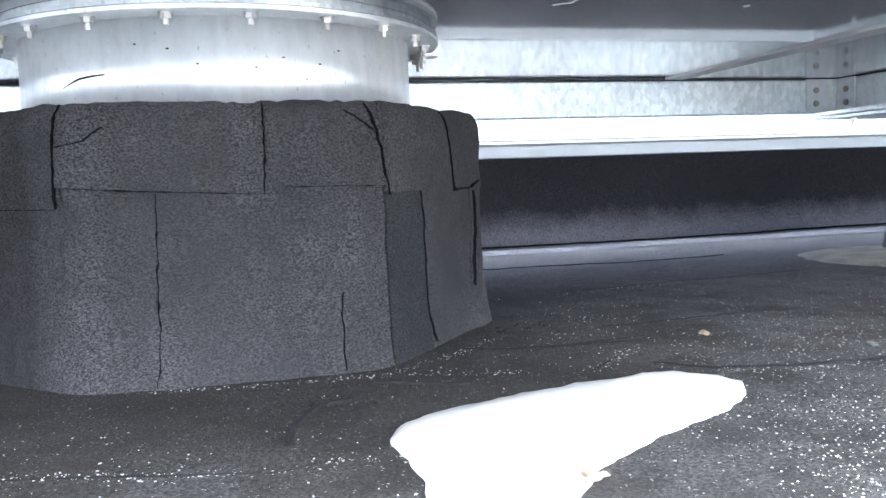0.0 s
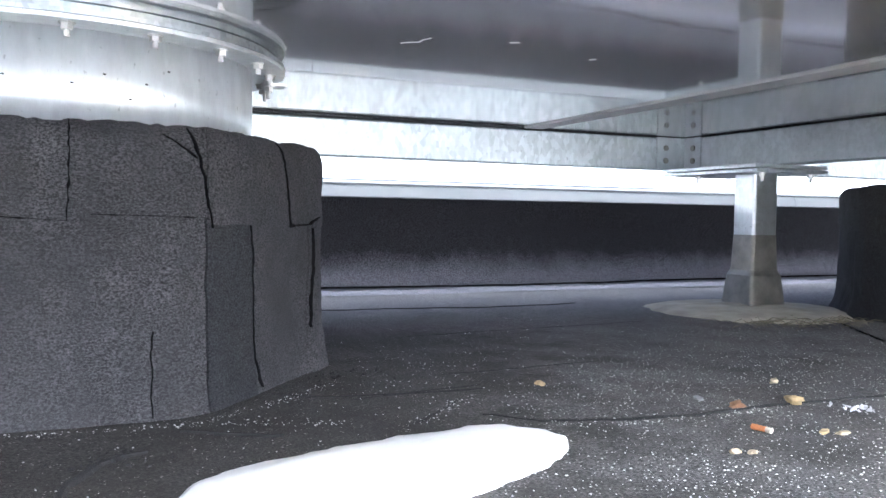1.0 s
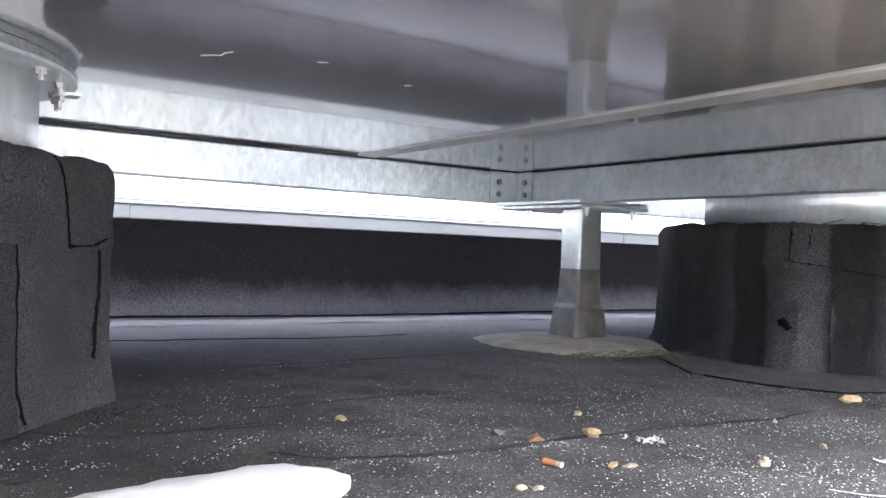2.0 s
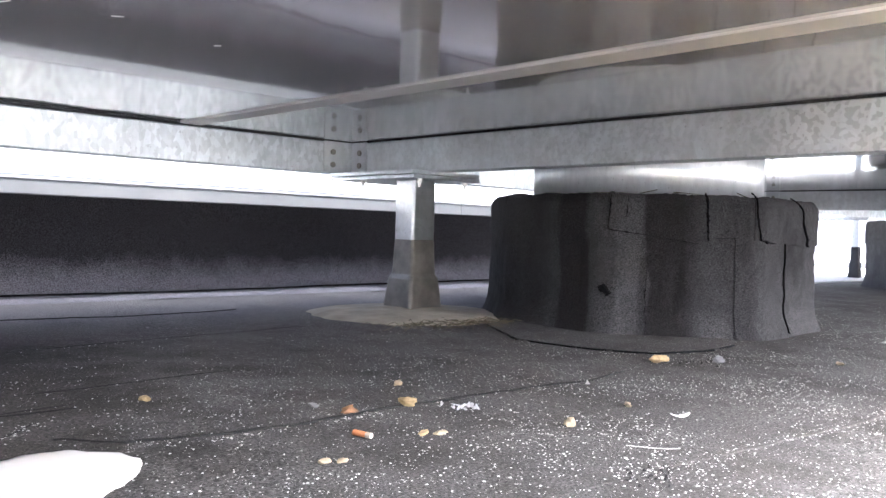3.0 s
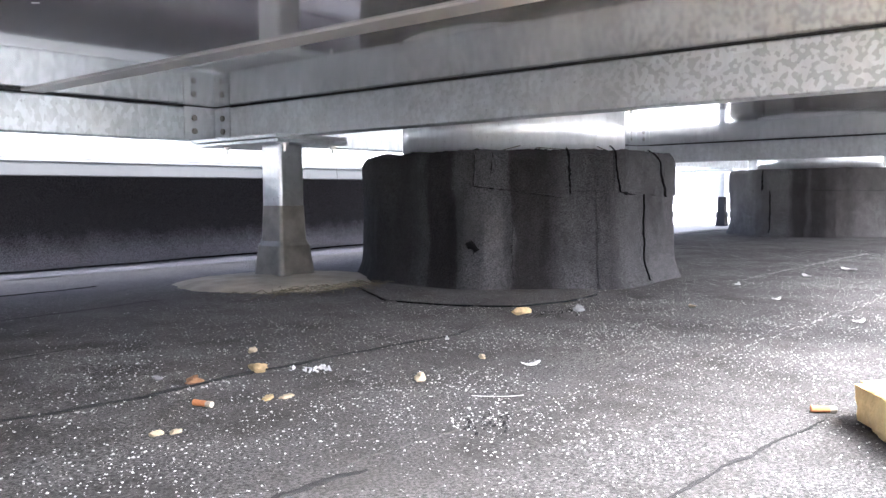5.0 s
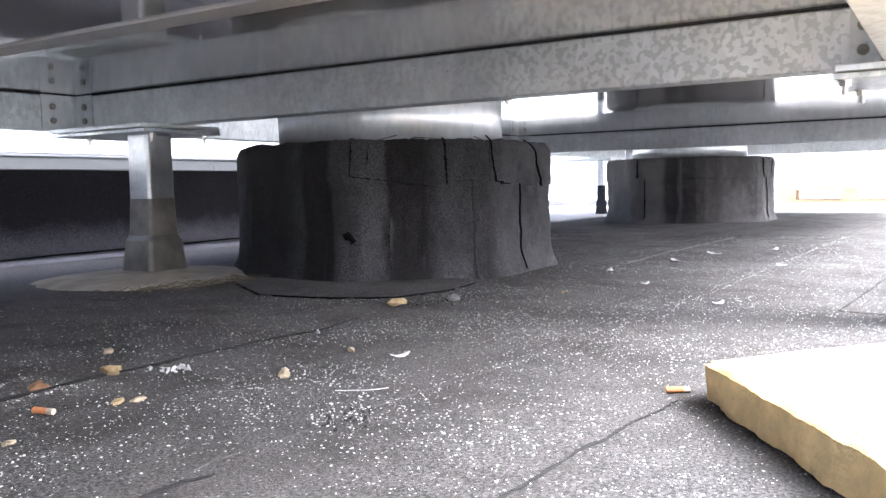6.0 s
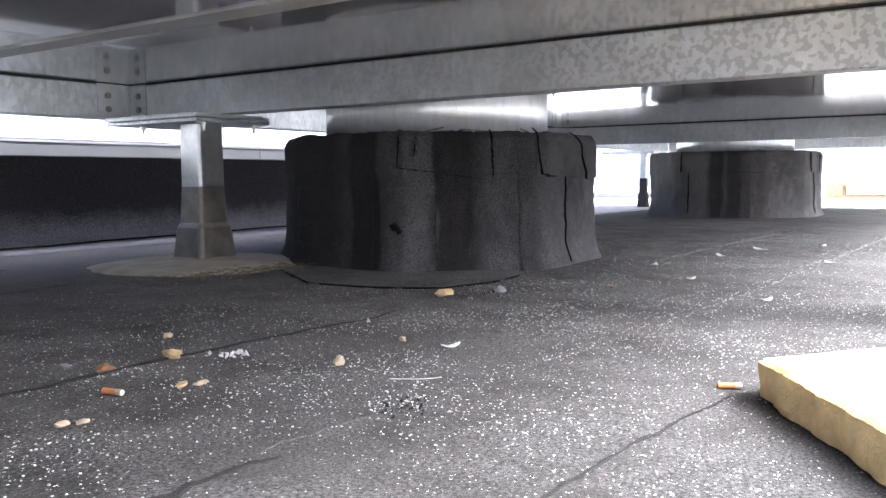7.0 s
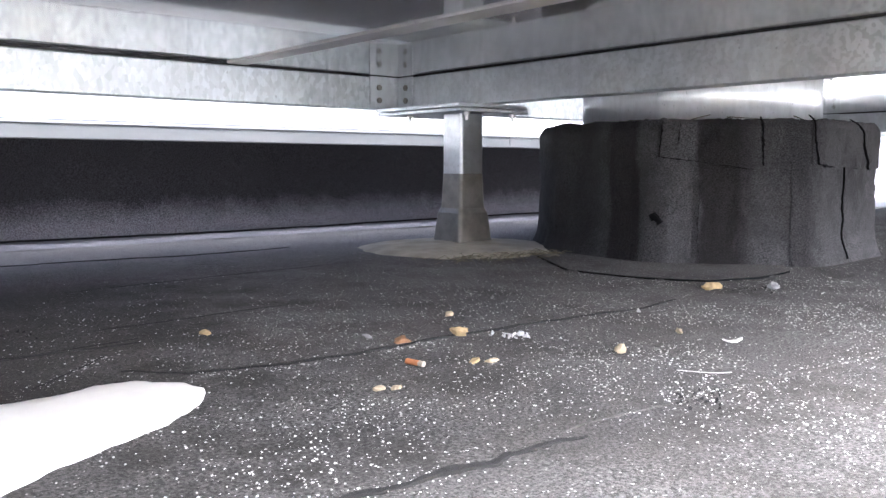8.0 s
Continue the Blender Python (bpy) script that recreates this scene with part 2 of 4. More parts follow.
PAPER = painted("scorched_paper", (0.42, 0.37, 0.30), 0.85, 0.25, 300, 0, 0.3)
STRAW = painted("dry_straw", (0.11, 0.095, 0.06), 0.8, 0.3, 80, 0, 0.2)
STONE = painted("pale_stone", (0.38, 0.31, 0.21), 0.85, 0.25, 150, 0, 0.5)
GREY_STONE = painted("grey_stone", (0.22, 0.22, 0.22), 0.85, 0.25, 150, 0, 0.5)
FOIL = material("crumpled_film", (0.46, 0.46, 0.46), 0.35, 0.15)[0]
CRACK = painted("dirt_filled_crack", (0.014, 0.0125, 0.012), 0.95, 0.4, 60, 0, 0.8)
REDPAINT = painted("red_plastic", (0.5, 0.06, 0.06), 0.5)


# ---- builders ----
def link(name, bm, mat, parent=None, label="", smooth=False):
    me = bpy.data.meshes.new(name)
    bmesh.ops.recalc_face_normals(bm, faces=bm.faces)
    bm.to_mesh(me)
    bm.free()
    me.materials.append(mat)
    if smooth:
        for p in me.polygons:
            p.use_smooth = True
    ob = new(name, me)
    ob.parent = parent
    if label:
        ob["label"] = label
    return ob


def part(name, bm, mat, parent, label="", smooth=False):
    return link(name, bm, mat, parent, label, smooth)


def empty(name, at=(0, 0, 0), **tags):
    e = new(name)
    e.empty_display_size = 0.05
    e.location = at
    return tagged(e, **tags)


def add_box(bm, lo, hi, bevel=0.0):
    cx = [(a + b) / 2 for a, b in zip(lo, hi)]
    sz = [abs(b - a) for a, b in zip(lo, hi)]
    vs = bmesh.ops.create_cube(bm, size=1, matrix=Matrix.Translation(cx) @ Matrix.Diagonal((*sz, 1)))["verts"]
    if bevel:
        es = list({e for v in vs for e in v.link_edges})
        bmesh.ops.bevel(bm, geom=es, offset=bevel, segments=2, affect="EDGES", profile=0.7)
    return bm


def box(lo, hi, bevel=0.0):
    return add_box(bmesh.new(), lo, hi, bevel)


def add_disc(bm, at, r, z0, z1, seg=16, r2=None, turn=0.0):
    """An upright frustum between two heights."""
    r2 = r if r2 is None else r2
    rings = [[bm.verts.new((at[0] + q * math.cos(turn + 2 * math.pi * i / seg), at[1] + q * math.sin(turn + 2 * math.pi * i / seg), z)) for i in range(seg)] for q, z in ((r, z0), (r2, z1))]
    for i in range(seg):
        j = (i + 1) % seg
        bm.faces.new((rings[0][i], rings[0][j], rings[1][j], rings[1][i]))
    bm.faces.new(rings[0][::-1])
    bm.faces.new(rings[1])
    return bm


def extrude_profile(bm, pts, place, length_pairs):
    """Sweeps the closed outline pts (a, b) between two stations; place(a, b, s) gives the point."""
    rings = [[bm.verts.new(place(a, b, s)) for a, b in pts] for s in length_pairs]
    k = len(pts)
    for r0, r1 in zip(rings, rings[1:]):
        for i in range(k):
            j = (i + 1) % k
            bm.faces.new((r0[i], r0[j], r1[j], r1[i]))
    bm.faces.new(rings[0][::-1])
    bm.faces.new(rings[-1])
    return bm


def ribbon(path, width, height, rng, rag=0.35, step=0.006, lift=0.0):
    """A low ragged bead along a path on the floor."""
    bm = bmesh.new()
    pts = []
    for (x0, y0), (x1, y1) in zip(path, path[1:]):
        d = math.hypot(x1 - x0, y1 - y0)
        k = max(1, int(d / step))
        pts += [(x0 + (x1 - x0) * i / k, y0 + (y1 - y0) * i / k) for i in range(k)]
    pts.append(path[-1])
    rows = []
    n = len(pts)
    for i, (x, y) in enumerate(pts):
        a, b = pts[max(0, i - 1)], pts[min(n - 1, i + 1)]
        d = math.hypot(b[0] - a[0], b[1] - a[1]) or 1
        nx, ny = -(b[1] - a[1]) / d, (b[0] - a[0]) / d
        taper = min(1.0, 0.15 + 5.0 * min(i, n - 1 - i) / n)
        vary = 0.75 + 0.9 * noise.noise((x * 17, y * 17, 3.1)) + 0.45 * noise.noise((x * 70, y * 70, 8.0))
        w = width * taper * max(0.12, vary * (1 + rag * (rng.random() - 0.5))) / 2
        s = width * 0.5 * noise.noise((x * 25, y * 25, 1.7)) + width * 0.25 * noise.noise((x * 90, y * 90, 2.7))
        x, y = x + nx * s, y + ny * s
        z = floor_z(x, y) + lift
        rows.append([bm.verts.new((x + nx * w, y + ny * w, z - 0.001)), bm.verts.new((x + nx * w * 0.5, y + ny * w * 0.5, z + height)),
                     bm.verts.new((x - nx * w * 0.5, y - ny * w * 0.5, z + height)), bm.verts.new((x - nx * w, y - ny * w, z - 0.001))])
    for a, b in zip(rows, rows[1:]):
        for i in range(3):
            bm.faces.new((a[i], a[i + 1], b[i + 1], b[i]))
    return bm


def lump(rng, size, flat=0.5, rough=0.25, sub=2):
    bm = bmesh.new()
    bmesh.ops.create_icosphere(bm, subdivisions=sub, radius=1)
    o = rng.random() * 50
    for v in bm.verts:
        k = 1 + rough * noise.noise(v.co * 1.1 + Vector((o, 0, 0))) * 2 + 0.25 * noise.noise(v.co * 3.1 + Vector((o, 3, 0)))
        v.co = Vector((v.co.x * k * size[0], v.co.y * k * size[1], v.co.z * k * size[2] * flat))
    lo = min(v.co.z for v in bm.verts)
    for v in bm.verts:
        v.co.z -= lo * 0.9
    return bm


def floor_z(x, y):
    """The gentle unevenness of the felt."""
    near = 1.0 if x < 7 else max(0.0, 8 - x)
    return near * (0.004 * noise.noise((x * 1.7, y * 1.7, 0.3)) + 0.0015 * noise.noise((x * 7, y * 7, 4.0)))


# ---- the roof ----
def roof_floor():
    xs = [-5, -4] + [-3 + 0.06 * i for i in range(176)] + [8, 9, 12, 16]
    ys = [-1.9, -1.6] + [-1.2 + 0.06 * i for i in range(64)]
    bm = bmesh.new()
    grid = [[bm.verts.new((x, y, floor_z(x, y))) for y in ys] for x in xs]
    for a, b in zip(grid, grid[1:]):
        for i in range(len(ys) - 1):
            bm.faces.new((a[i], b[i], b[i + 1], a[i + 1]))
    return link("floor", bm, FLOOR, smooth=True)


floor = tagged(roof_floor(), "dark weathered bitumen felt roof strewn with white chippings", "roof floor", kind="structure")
# near edge set where the sunlit area begins
terrace = tagged(link("ground", box((6.78, -60, -0.3), (90, 60, 0.006)), PAVING), "pale sunlit paving beyond the machine", "ground", kind="structure")
# pale slab outlined like the patch of sun, the sunlight put into its colour
sunlit_patch = tagged(link("sunlit_patch", box((5.35, 1.80, -0.3), (6.7798, 60, 0.0062)), PAVING), "pale slab for the sunlit floor past the end of the parapet", "ground", kind="structure")
ground_far = tagged(link("ground_far", box((-90, -60, -0.5), (6.78, 60, -0.012)), PAVING), "pale flat ground around the roof area", "ground", kind="structure")


# ---- parapet ----
PY = 2.588


def parapet():
    wall = tagged(link("wall_north", box((-5, PY + 0.012, -0.2), (4.9, PY + 0.26, 0.322)), FELT_DARK), "low parapet wall covered in black bitumen felt", "parapet", kind="structure")
    # felt upstand with a rounded foot, in lengths that overlap
    prof = [(0.30, 0.001), (0.20, 0.003), (0.10, 0.005), (0.062, 0.008), (0.046, 0.030), (0.031, 0.060), (0.019, 0.10), (0.011, 0.16), (0.008, 0.24), (0.008, 0.322)]
    edges = [-5.0, -0.6, 0.55, 1.62, 2.72, 3.8, 4.87]
    for k, (x0, x1) in enumerate(zip(edges, edges[1:])):
        n = max(2, int((x1 - x0) / 0.03))
        bm = bmesh.new()
        prev = None
        step = 0.002 if k % 2 else 0.0
        for i in range(n + 1):
            x = x0 + (x1 + 0.03 - x0) * i / n
            row = []
            for d, z in prof:
                w = 0.004 * noise.noise((x * 3, z * 9, k)) + 0.002 * noise.noise((x * 12, z * 20, k + 9))
                row.append(bm.verts.new((x, PY - d - w - step, max(0.0, z + w * 0.6) + step)))
            if prev:
                for a in range(len(prof) - 1):
                    bm.faces.new((prev[a], row[a], row[a + 1], prev[a + 1]))
            prev = row
        part("felt_sheet", bm, FELT_SKYLIT, wall, smooth=True)
    return wall


wall_north = parapet()


def parapet_cap():
    cap = empty("parapet_cap", (1.8, PY, 0.322), label="folded grey metal drip cap along the parapet", category="metal cap")
    cap.location = (0, 0, 0)
    edges = [-5.0, -0.9, 1.1, 3.1, 4.9]
    for x0, x1 in zip(edges, edges[1:]):
        bm = bmesh.new()
        prof = [(-0.257, 0.311), (-0.260, 0.314), (-0.254, 0.354), (-0.258, 0.357), (-0.254, 0.366), (0.0, 0.374), (0.26, 0.382), (0.26, 0.374), (0.0, 0.366), (-0.250, 0.351), (-0.254, 0.313)]
        extrude_profile(bm, prof, lambda a, b, s: (s, PY + a, b), (x0, x1 - 0.002))
        part("cap_sheet", bm, CAP, cap)
    return cap


parapet_cap()


def cladding():
    wall = empty("screen_wall", label="white sheet-metal cladding above the parapet, sunlit", category="cladding wall")
    x = -5.0
    while x < 4.7:
        x1 = min(x + 0.62, 4.9)
        p = part("panel", box((x + 0.001, PY + 0.035, 0.3845), (x1 - 0.001, PY + 0.06, 0.52), 0.002), CLADDING, wall)
        bm = bmesh.new()
        for s in (0.05, 0.31, 0.57):
            c = pose(x + s, PY + 0.034, 0.43, 90, 0, 0)
            bmesh.ops.create_cone(bm, cap_ends=True, segments=10, radius1=0.0035, radius2=0.003, depth=0.003, matrix=c)
        part("rivet", bm, ZINC, p)
        x += 0.62
    return wall


cladding()


# ---- the machine above ----
# XW: unseen west end, run on to hold back light from the western sky
XW, XE, YS, YN = -4.2, 7.1, -0.20, 2.03
YA, XB, XD, XF = 1.965, 2.235, 5.15, 7.03
Z_BEAM, Z_TOP, Z_BELLY = 0.413, 0.514, 0.5215


def rooftop_unit():
    unit = empty("rooftop_unit", label="large ventilation unit with a mirror-like sheet-metal underside", category="ventilation unit")
    # height is out of view, chosen to keep the sun off the parapet cap
    part("casing", box((XW, YS, 0.56), (XE, YN, 0.95), 0.006), CASING, unit)
    splits = [XW, 1.690, 5.2, XE]
    for k, (x0, x1) in enumerate(zip(splits, splits[1:])):
        low = Z_BELLY if k == 0 else Z_BELLY - 0.003
        part("base_panel", box((x0 + 0.001, YS, low), (x1 - 0.001, YN, 0.559)), BELLY if k == 0 else BELLY_DULL, unit, "polished sheet-metal underside")
    part("joint_strip", box((1.644, YS, Z_BELLY - 0.0042), (1.704, YA - 0.002, Z_BELLY + 0.002), 0.0015), LIP, unit, "pale flat joint strip")
    for pts in ([(0.905, 1.012), (0.915, 0.998), (0.928, 0.992), (0.926, 0.974), (0.934, 0.958)], [(1.052, 0.933), (1.066, 0.926)], [(1.235, 0.994), (1.243, 0.986)]):
        bm = bmesh.new()
        for (x0, y0), (x1, y1) in zip(pts, pts[1:]):
            d = Vector((y0 - y1, x1 - x0, 0)).normalized() * 0.0008
            quad = [Vector((x0, y0, 0)) - d, Vector((x1, y1, 0)) - d * 0.6, Vector((x1, y1, 0)) + d * 0.6, Vector((x0, y0, 0)) + d]
            low = [bm.verts.new(q + Vector((0, 0, Z_BELLY - 0.0006))) for q in quad]
            high = [bm.verts.new(q + Vector((0, 0, Z_BELLY + 0.0006))) for q in quad]
            bm.faces.new(low)
            for a in range(4):
                bm.faces.new((low[a], low[(a + 1) % 4], high[(a + 1) % 4], high[a]))
        part("scuff", bm, LIP, unit, "pale scuff on the sheet")
    return unit


rooftop_unit()


def channel(name, along, face, a0, a1, mat, label, into=1, flange=0.05):
    """A folded channel: its web is the face seen; along 'x' or 'y'."""
    beam = empty(name, label=label, category="steel beam", group="base frame beams")
    t = 0.004
    prof = [(0, Z_BEAM + 0.003), (0.003, Z_BEAM), (flange, Z_BEAM), (flange, Z_BEAM + t), (t, Z_BEAM + t), (t, Z_TOP - t), (flange, Z_TOP - t), (flange, Z_TOP), (0.003, Z_TOP), (0, Z_TOP - 0.003)]
    place = (lambda a, b, s: (s, face + into * a, b)) if along == "x" else (lambda a, b, s: (face + into * a, s, b))
    part("channel", extrude_profile(bmesh.new(), prof, place, (a0, a1)), mat, beam)
    # dark strip put in for the shade between beam and underside, closing the gap
    g0, g1 = face + into * (0.004 if along == "x" else 0.012), face + into * 0.045
    lo, hi = min(g0, g1), max(g0, g1)
    part("gap_shade", box((a0, lo, Z_TOP), (a1 + 0.055, hi, Z_BELLY - 0.002)) if along == "x" else box((lo, a0, Z_TOP), (hi, a1 + 0.045, Z_BELLY - 0.002)), GAP_BLACK, beam)
    return beam


channel("steel_beam", "x", YA, XW, XB - 0.0003, ZINC, "bright galvanised steel beam under the unit, scratched")
channel("steel_beam", "x", YA, XB + 0.054, 5.148, ZINC, "bright galvanised steel beam under the unit")
channel("steel_beam", "x", YA, 5.204, 7.028, ZINC, "bright galvanised steel beam under the unit")
channel("steel_beam", "y", XB, -0.148, YA - 0.0003, ZINC_SPOT, "galvanised steel cross beam mottled with dark blotches")
channel("steel_beam", "y", XD, -0.148, YA - 0.002, ZINC_DULL, "dull galvanised steel cross beam near the far plinth")
channel("steel_beam", "y", XF, -0.148, YA - 0.002, ZINC_DULL, "dull galvanised steel end beam of the frame")
channel("steel_beam", "x", -0.15, XW, XF, ZINC_SPOT, "galvanised front edge beam of the frame", into=-1)


def hexagon(bm, at, r, z0, z1, turn=0.2):
    return add_disc(bm, at, r, z0, z1, 6, turn=turn)


def corner_bracket(x, y, sx, sy, legs=((0.112, 0.078), (0.080, 0.047))):
    """An angle that joins two beams, with two bolts on each leg. sx, sy: the way its legs run; legs: length and bolt line of each."""
    br = empty("angle_bracket", label="galvanised corner angle joining two beams with bolts", category="bracket", group="corner brackets")
    t, z0, z1 = 0.004, Z_BEAM + 0.004, Z_TOP + 0.002
    (wx, bx), (wy, by) = legs
    part("leg", box((min(x, x + sx * wx), min(y, y + sy * t), z0), (max(x, x + sx * wx), max(y, y + sy * t), z1), 0.0012), ZINC_DULL, br)
    part("leg", box((min(x, x + sx * t), min(y + sy * 0.0045, y + sy * wy), z0), (max(x, x + sx * t), max(y + sy * 0.0045, y + sy * wy), z1), 0.0012), ZINC_DULL, br)
    for z in (Z_BEAM + 0.029, Z_BEAM + 0.069):
        for leg in (0, 1):
            at = (x + sx * bx, y + sy * t, z) if leg == 0 else (x + sx * t, y + sy * by, z)
            turn = pose(*at, 90, 0, 0) if leg == 0 else pose(*at, 0, 90, 0)
            bm = bmesh.new()
            bmesh.ops.create_cone(bm, cap_ends=True, segments=12, radius1=0.0095, radius2=0.009, depth=0.009, matrix=turn)
            part("bolt", bm, COATING, br, "dull grey bolt head")
    return br


SHORT = ((0.052, 0.032), (0.052, 0.032))
corner_bracket(XB - 0.0005, YA - 0.0005, -1, -1)
corner_bracket(XB - 0.0005, -0.1495, -1, 1, SHORT)
corner_bracket(XD - 0.0005, YA - 0.0005, -1, -1)
corner_bracket(XB + 0.36, YA - 0.0005, 1, -1, SHORT)


# ---- posts ----
def post(x, y, label, k=1.0, foot_mat=None, reach=0.305, left=0.085):
    """A square tube on the roof with a coated foot, head plates and bolts; (x, y) is its south-west corner."""
    p = empty("support_post", label=label, category="support post", group="posts under the frame")
    wx, wy = 0.090 * k, 0.084 * k
    foot_mat = foot_mat or COATING
    cx, cy = x + wx / 2, y + wy / 2

    def tube(levels, seg=3):
        bm = bmesh.new()
        rings = []
        for z, hx, hy, r in [(q[0], q[1] * (k if q[1] != wx / 2 else 1), q[2] * (k if q[1] != wx / 2 else 1), q[3] * k) for q in levels]:
            ring = []
            for turn, (qx, qy) in enumerate(((1, 1), (-1, 1), (-1, -1), (1, -1))):
                for i in range(seg + 1):
                    a = math.pi / 2 * (turn + i / seg)
                    ring.append(bm.verts.new((cx + qx * (hx - r) + r * math.cos(a), cy + qy * (hy - r) + r * math.sin(a), z)))
            rings.append(ring)
        for a, b in zip(rings, rings[1:]):
            for i in range(len(a)):
                j = (i + 1) % len(a)
                bm.faces.new((a[i], a[j], b[j], b[i]))
        bm.faces.new(rings[0][::-1])
        bm.faces.new(rings[-1])
        return bm

    part("shaft", tube([(0.15, wx / 2, wy / 2, 0.009), (0.389, wx / 2, wy / 2, 0.009)]), ZINC_POST, p, "bright square steel tube")
    part("coating", tube([(0.10, 0.051, 0.048, 0.010), (0.13, 0.049, 0.046, 0.010), (0.20, 0.0462, 0.0432, 0.009), (0.214, 0.0456, 0.0426, 0.009)]), foot_mat, p, "grey sealing coat")
    part("foot", tube([(0.0, 0.069, 0.064, 0.012), (0.05, 0.0635, 0.059, 0.012), (0.098, 0.058, 0.0545, 0.012), (0.112, 0.051, 0.048, 0.011)]), foot_mat, p, "wider coated foot")
    part("head_plate", box((x - left + 0.01, y - 0.085, 0.389), (x + 0.19, y + reach + 0.005, 0.399), 0.0015), ZINC, p)
    part("head_plate", box((x - left, y - 0.09, 0.4005), (x + 0.18, y + reach, 0.4115), 0.0015), ZINC_POST, p)
    for dx, dy in ((-0.022, 0.212), (0.165, -0.045), (-0.03, -0.06), (0.165, 0.205)):
        bm = bmesh.new()
        add_disc(bm, (x + dx, y + dy), 0.0115, 0.3865, 0.389, 14)
        hexagon(bm, (x + dx, y + dy), 0.0092, 0.3785, 0.3865)
        add_disc(bm, (x + dx, y + dy), 0.005, 0.366, 0.3785, 8)
        part("bolt", bm, STEEL, p)
    return p


post(2.206, 1.623, "square galvanised steel post with a grey coated foot")
post(2.19, -0.31, "square galvanised steel post at the front beam", reach=0.225, left=0.042)
post(6.45, 1.93, "slim dark-wrapped post at the far end of the frame", 0.55, FELT_PATCH)


def mortar_pad(cx, cy, rx, ry, seed, mat, name, label, cat, top=0.02):
    rng = random.Random(seed)
    bm = bmesh.new()
    seg, rings = 110, 7
    mid = bm.verts.new((cx, cy, top + floor_z(cx, cy)))
    prev = None
    for k in range(1, rings + 1):
        f = k / rings
        row = []
        for i in range(seg):
            a = 2 * math.pi * i / seg
            w = 1 + 0.12 * noise.noise((math.cos(a) * 1.6 + seed, math.sin(a) * 1.6, 0)) + 0.07 * noise.noise((math.cos(a) * 5, math.sin(a) * 5, seed)) + 0.03 * noise.noise((math.cos(a) * 14, math.sin(a) * 14, seed))
            x, y = cx + rx * f * w * math.cos(a), cy + ry * f * w * math.sin(a)
            z = top * (1 - f ** 2.2) + floor_z(x, y) + 0.003 * noise.noise((x * 22, y * 22, seed)) * (1 - f) + (0.004 if k < rings else -0.003)
            row.append(bm.verts.new((x, y, z)))
        for i in range(seg):
            j = (i + 1) % seg
            bm.faces.new((mid, row[i], row[j]) if prev is None else (prev[i], row[i], row[j], prev[j]))
        prev = row
    ob = link(name, bm, mat, smooth=True)
    return tagged(ob, label, cat)


mortar_pad(2.185, 1.60, 0.325, 0.295, 3, FOAM, "mortar_pad", "rough pale grey sealing mortar spread round the post foot", "mortar pad", 0.013)


# ---- duct plinths ----
A8 = 0.455


def octagon_r(theta, a):
    """Distance from the middle to an eight-sided outline with softened corners."""
    d = (theta % 45 + 22.5) % 45 - 22.5
    r = a / math.cos(radians(d))
    return min(r, a * 1.062)


DENTS = {(0.40, 1.33): ((-28, 0.032, 27),), (2.745, 1.19): ((-62, 0.014, 27), (155, 0.026, 20))}


def flare(c, z):
    return (0.009 if c[0] < 1 else 0.020) * max(0.0, 1 - z / 0.075) ** 2 - 0.006 * z / 0.36


TOPS = {(2.745, 1.19): 0.350}


def skin(c, theta, z, off, seed):
    seed, h = round(c[0] * 7), TOPS.get(c, 0.366) - 0.004
    w = 0.0065 * noise.noise((theta * 0.045, z * 5, seed)) + 0.0036 * noise.noise((theta * 0.22, z * 22, seed + 4)) + 0.0014 * noise.noise((theta * 0.9, z * 70, seed + 8))
    r = octagon_r(theta, A8 + off + w) + flare(c, z)
    for a, squeeze, wide in DENTS.get(c, ()):
        r -= squeeze * math.exp(-(((theta - a + 180) % 360 - 180) / wide) ** 2)
    over = max(0.0, z - (h - 0.02))
    r -= over * over * 22
    return Vector((c[0] + r * math.cos(radians(theta)), c[1] + r * math.sin(radians(theta)), z))


def felt_piece(parent, c, t0, t1, zlo, zhi, off, seed, name="felt_sheet", mat=None, slant=0.0):
    """A sheet of felt bonded on the plinth, proud by off, with cut edges; slant drops its low edge towards t1."""
    bm = bmesh.new()
    nu, nz = max(4, int(abs(t1 - t0) / 1.1)), max(4, int((zhi - zlo) / 0.010))
    rag = 0.007 if zhi > 0.3 else 0.0
    grid = []
    for i in range(nu + 1):
        th = t0 + (t1 - t0) * i / nu
        low = max(0.0, zlo - slant * i / nu + 0.002 * noise.noise((th * 0.3, seed, 1)))
        grid.append([bm.verts.new(skin(c, th + 0.25 * noise.noise((seed, k * 0.7, 3)), low + (zhi + rag * noise.noise((th * 0.12, seed, 6)) + rag * 0.5 * noise.noise((th * 0.7, seed, 7)) - low) * k / nz, off, seed)) for k in range(nz + 1)])
    for a, b in zip(grid, grid[1:]):
        for k in range(nz):
            bm.faces.new((a[k], b[k], b[k + 1], a[k + 1]))
    rim = [e for e in bm.edges if e.is_boundary]
    made = bmesh.ops.extrude_edge_only(bm, edges=rim)["geom"]
    for v in made:
        if isinstance(v, bmesh.types.BMVert):
            d = Vector((c[0] - v.co.x, c[1] - v.co.y, 0)).normalized()
            v.co += d * (off + 0.012)
    return part(name, bm, mat or FELT, parent, smooth=False)


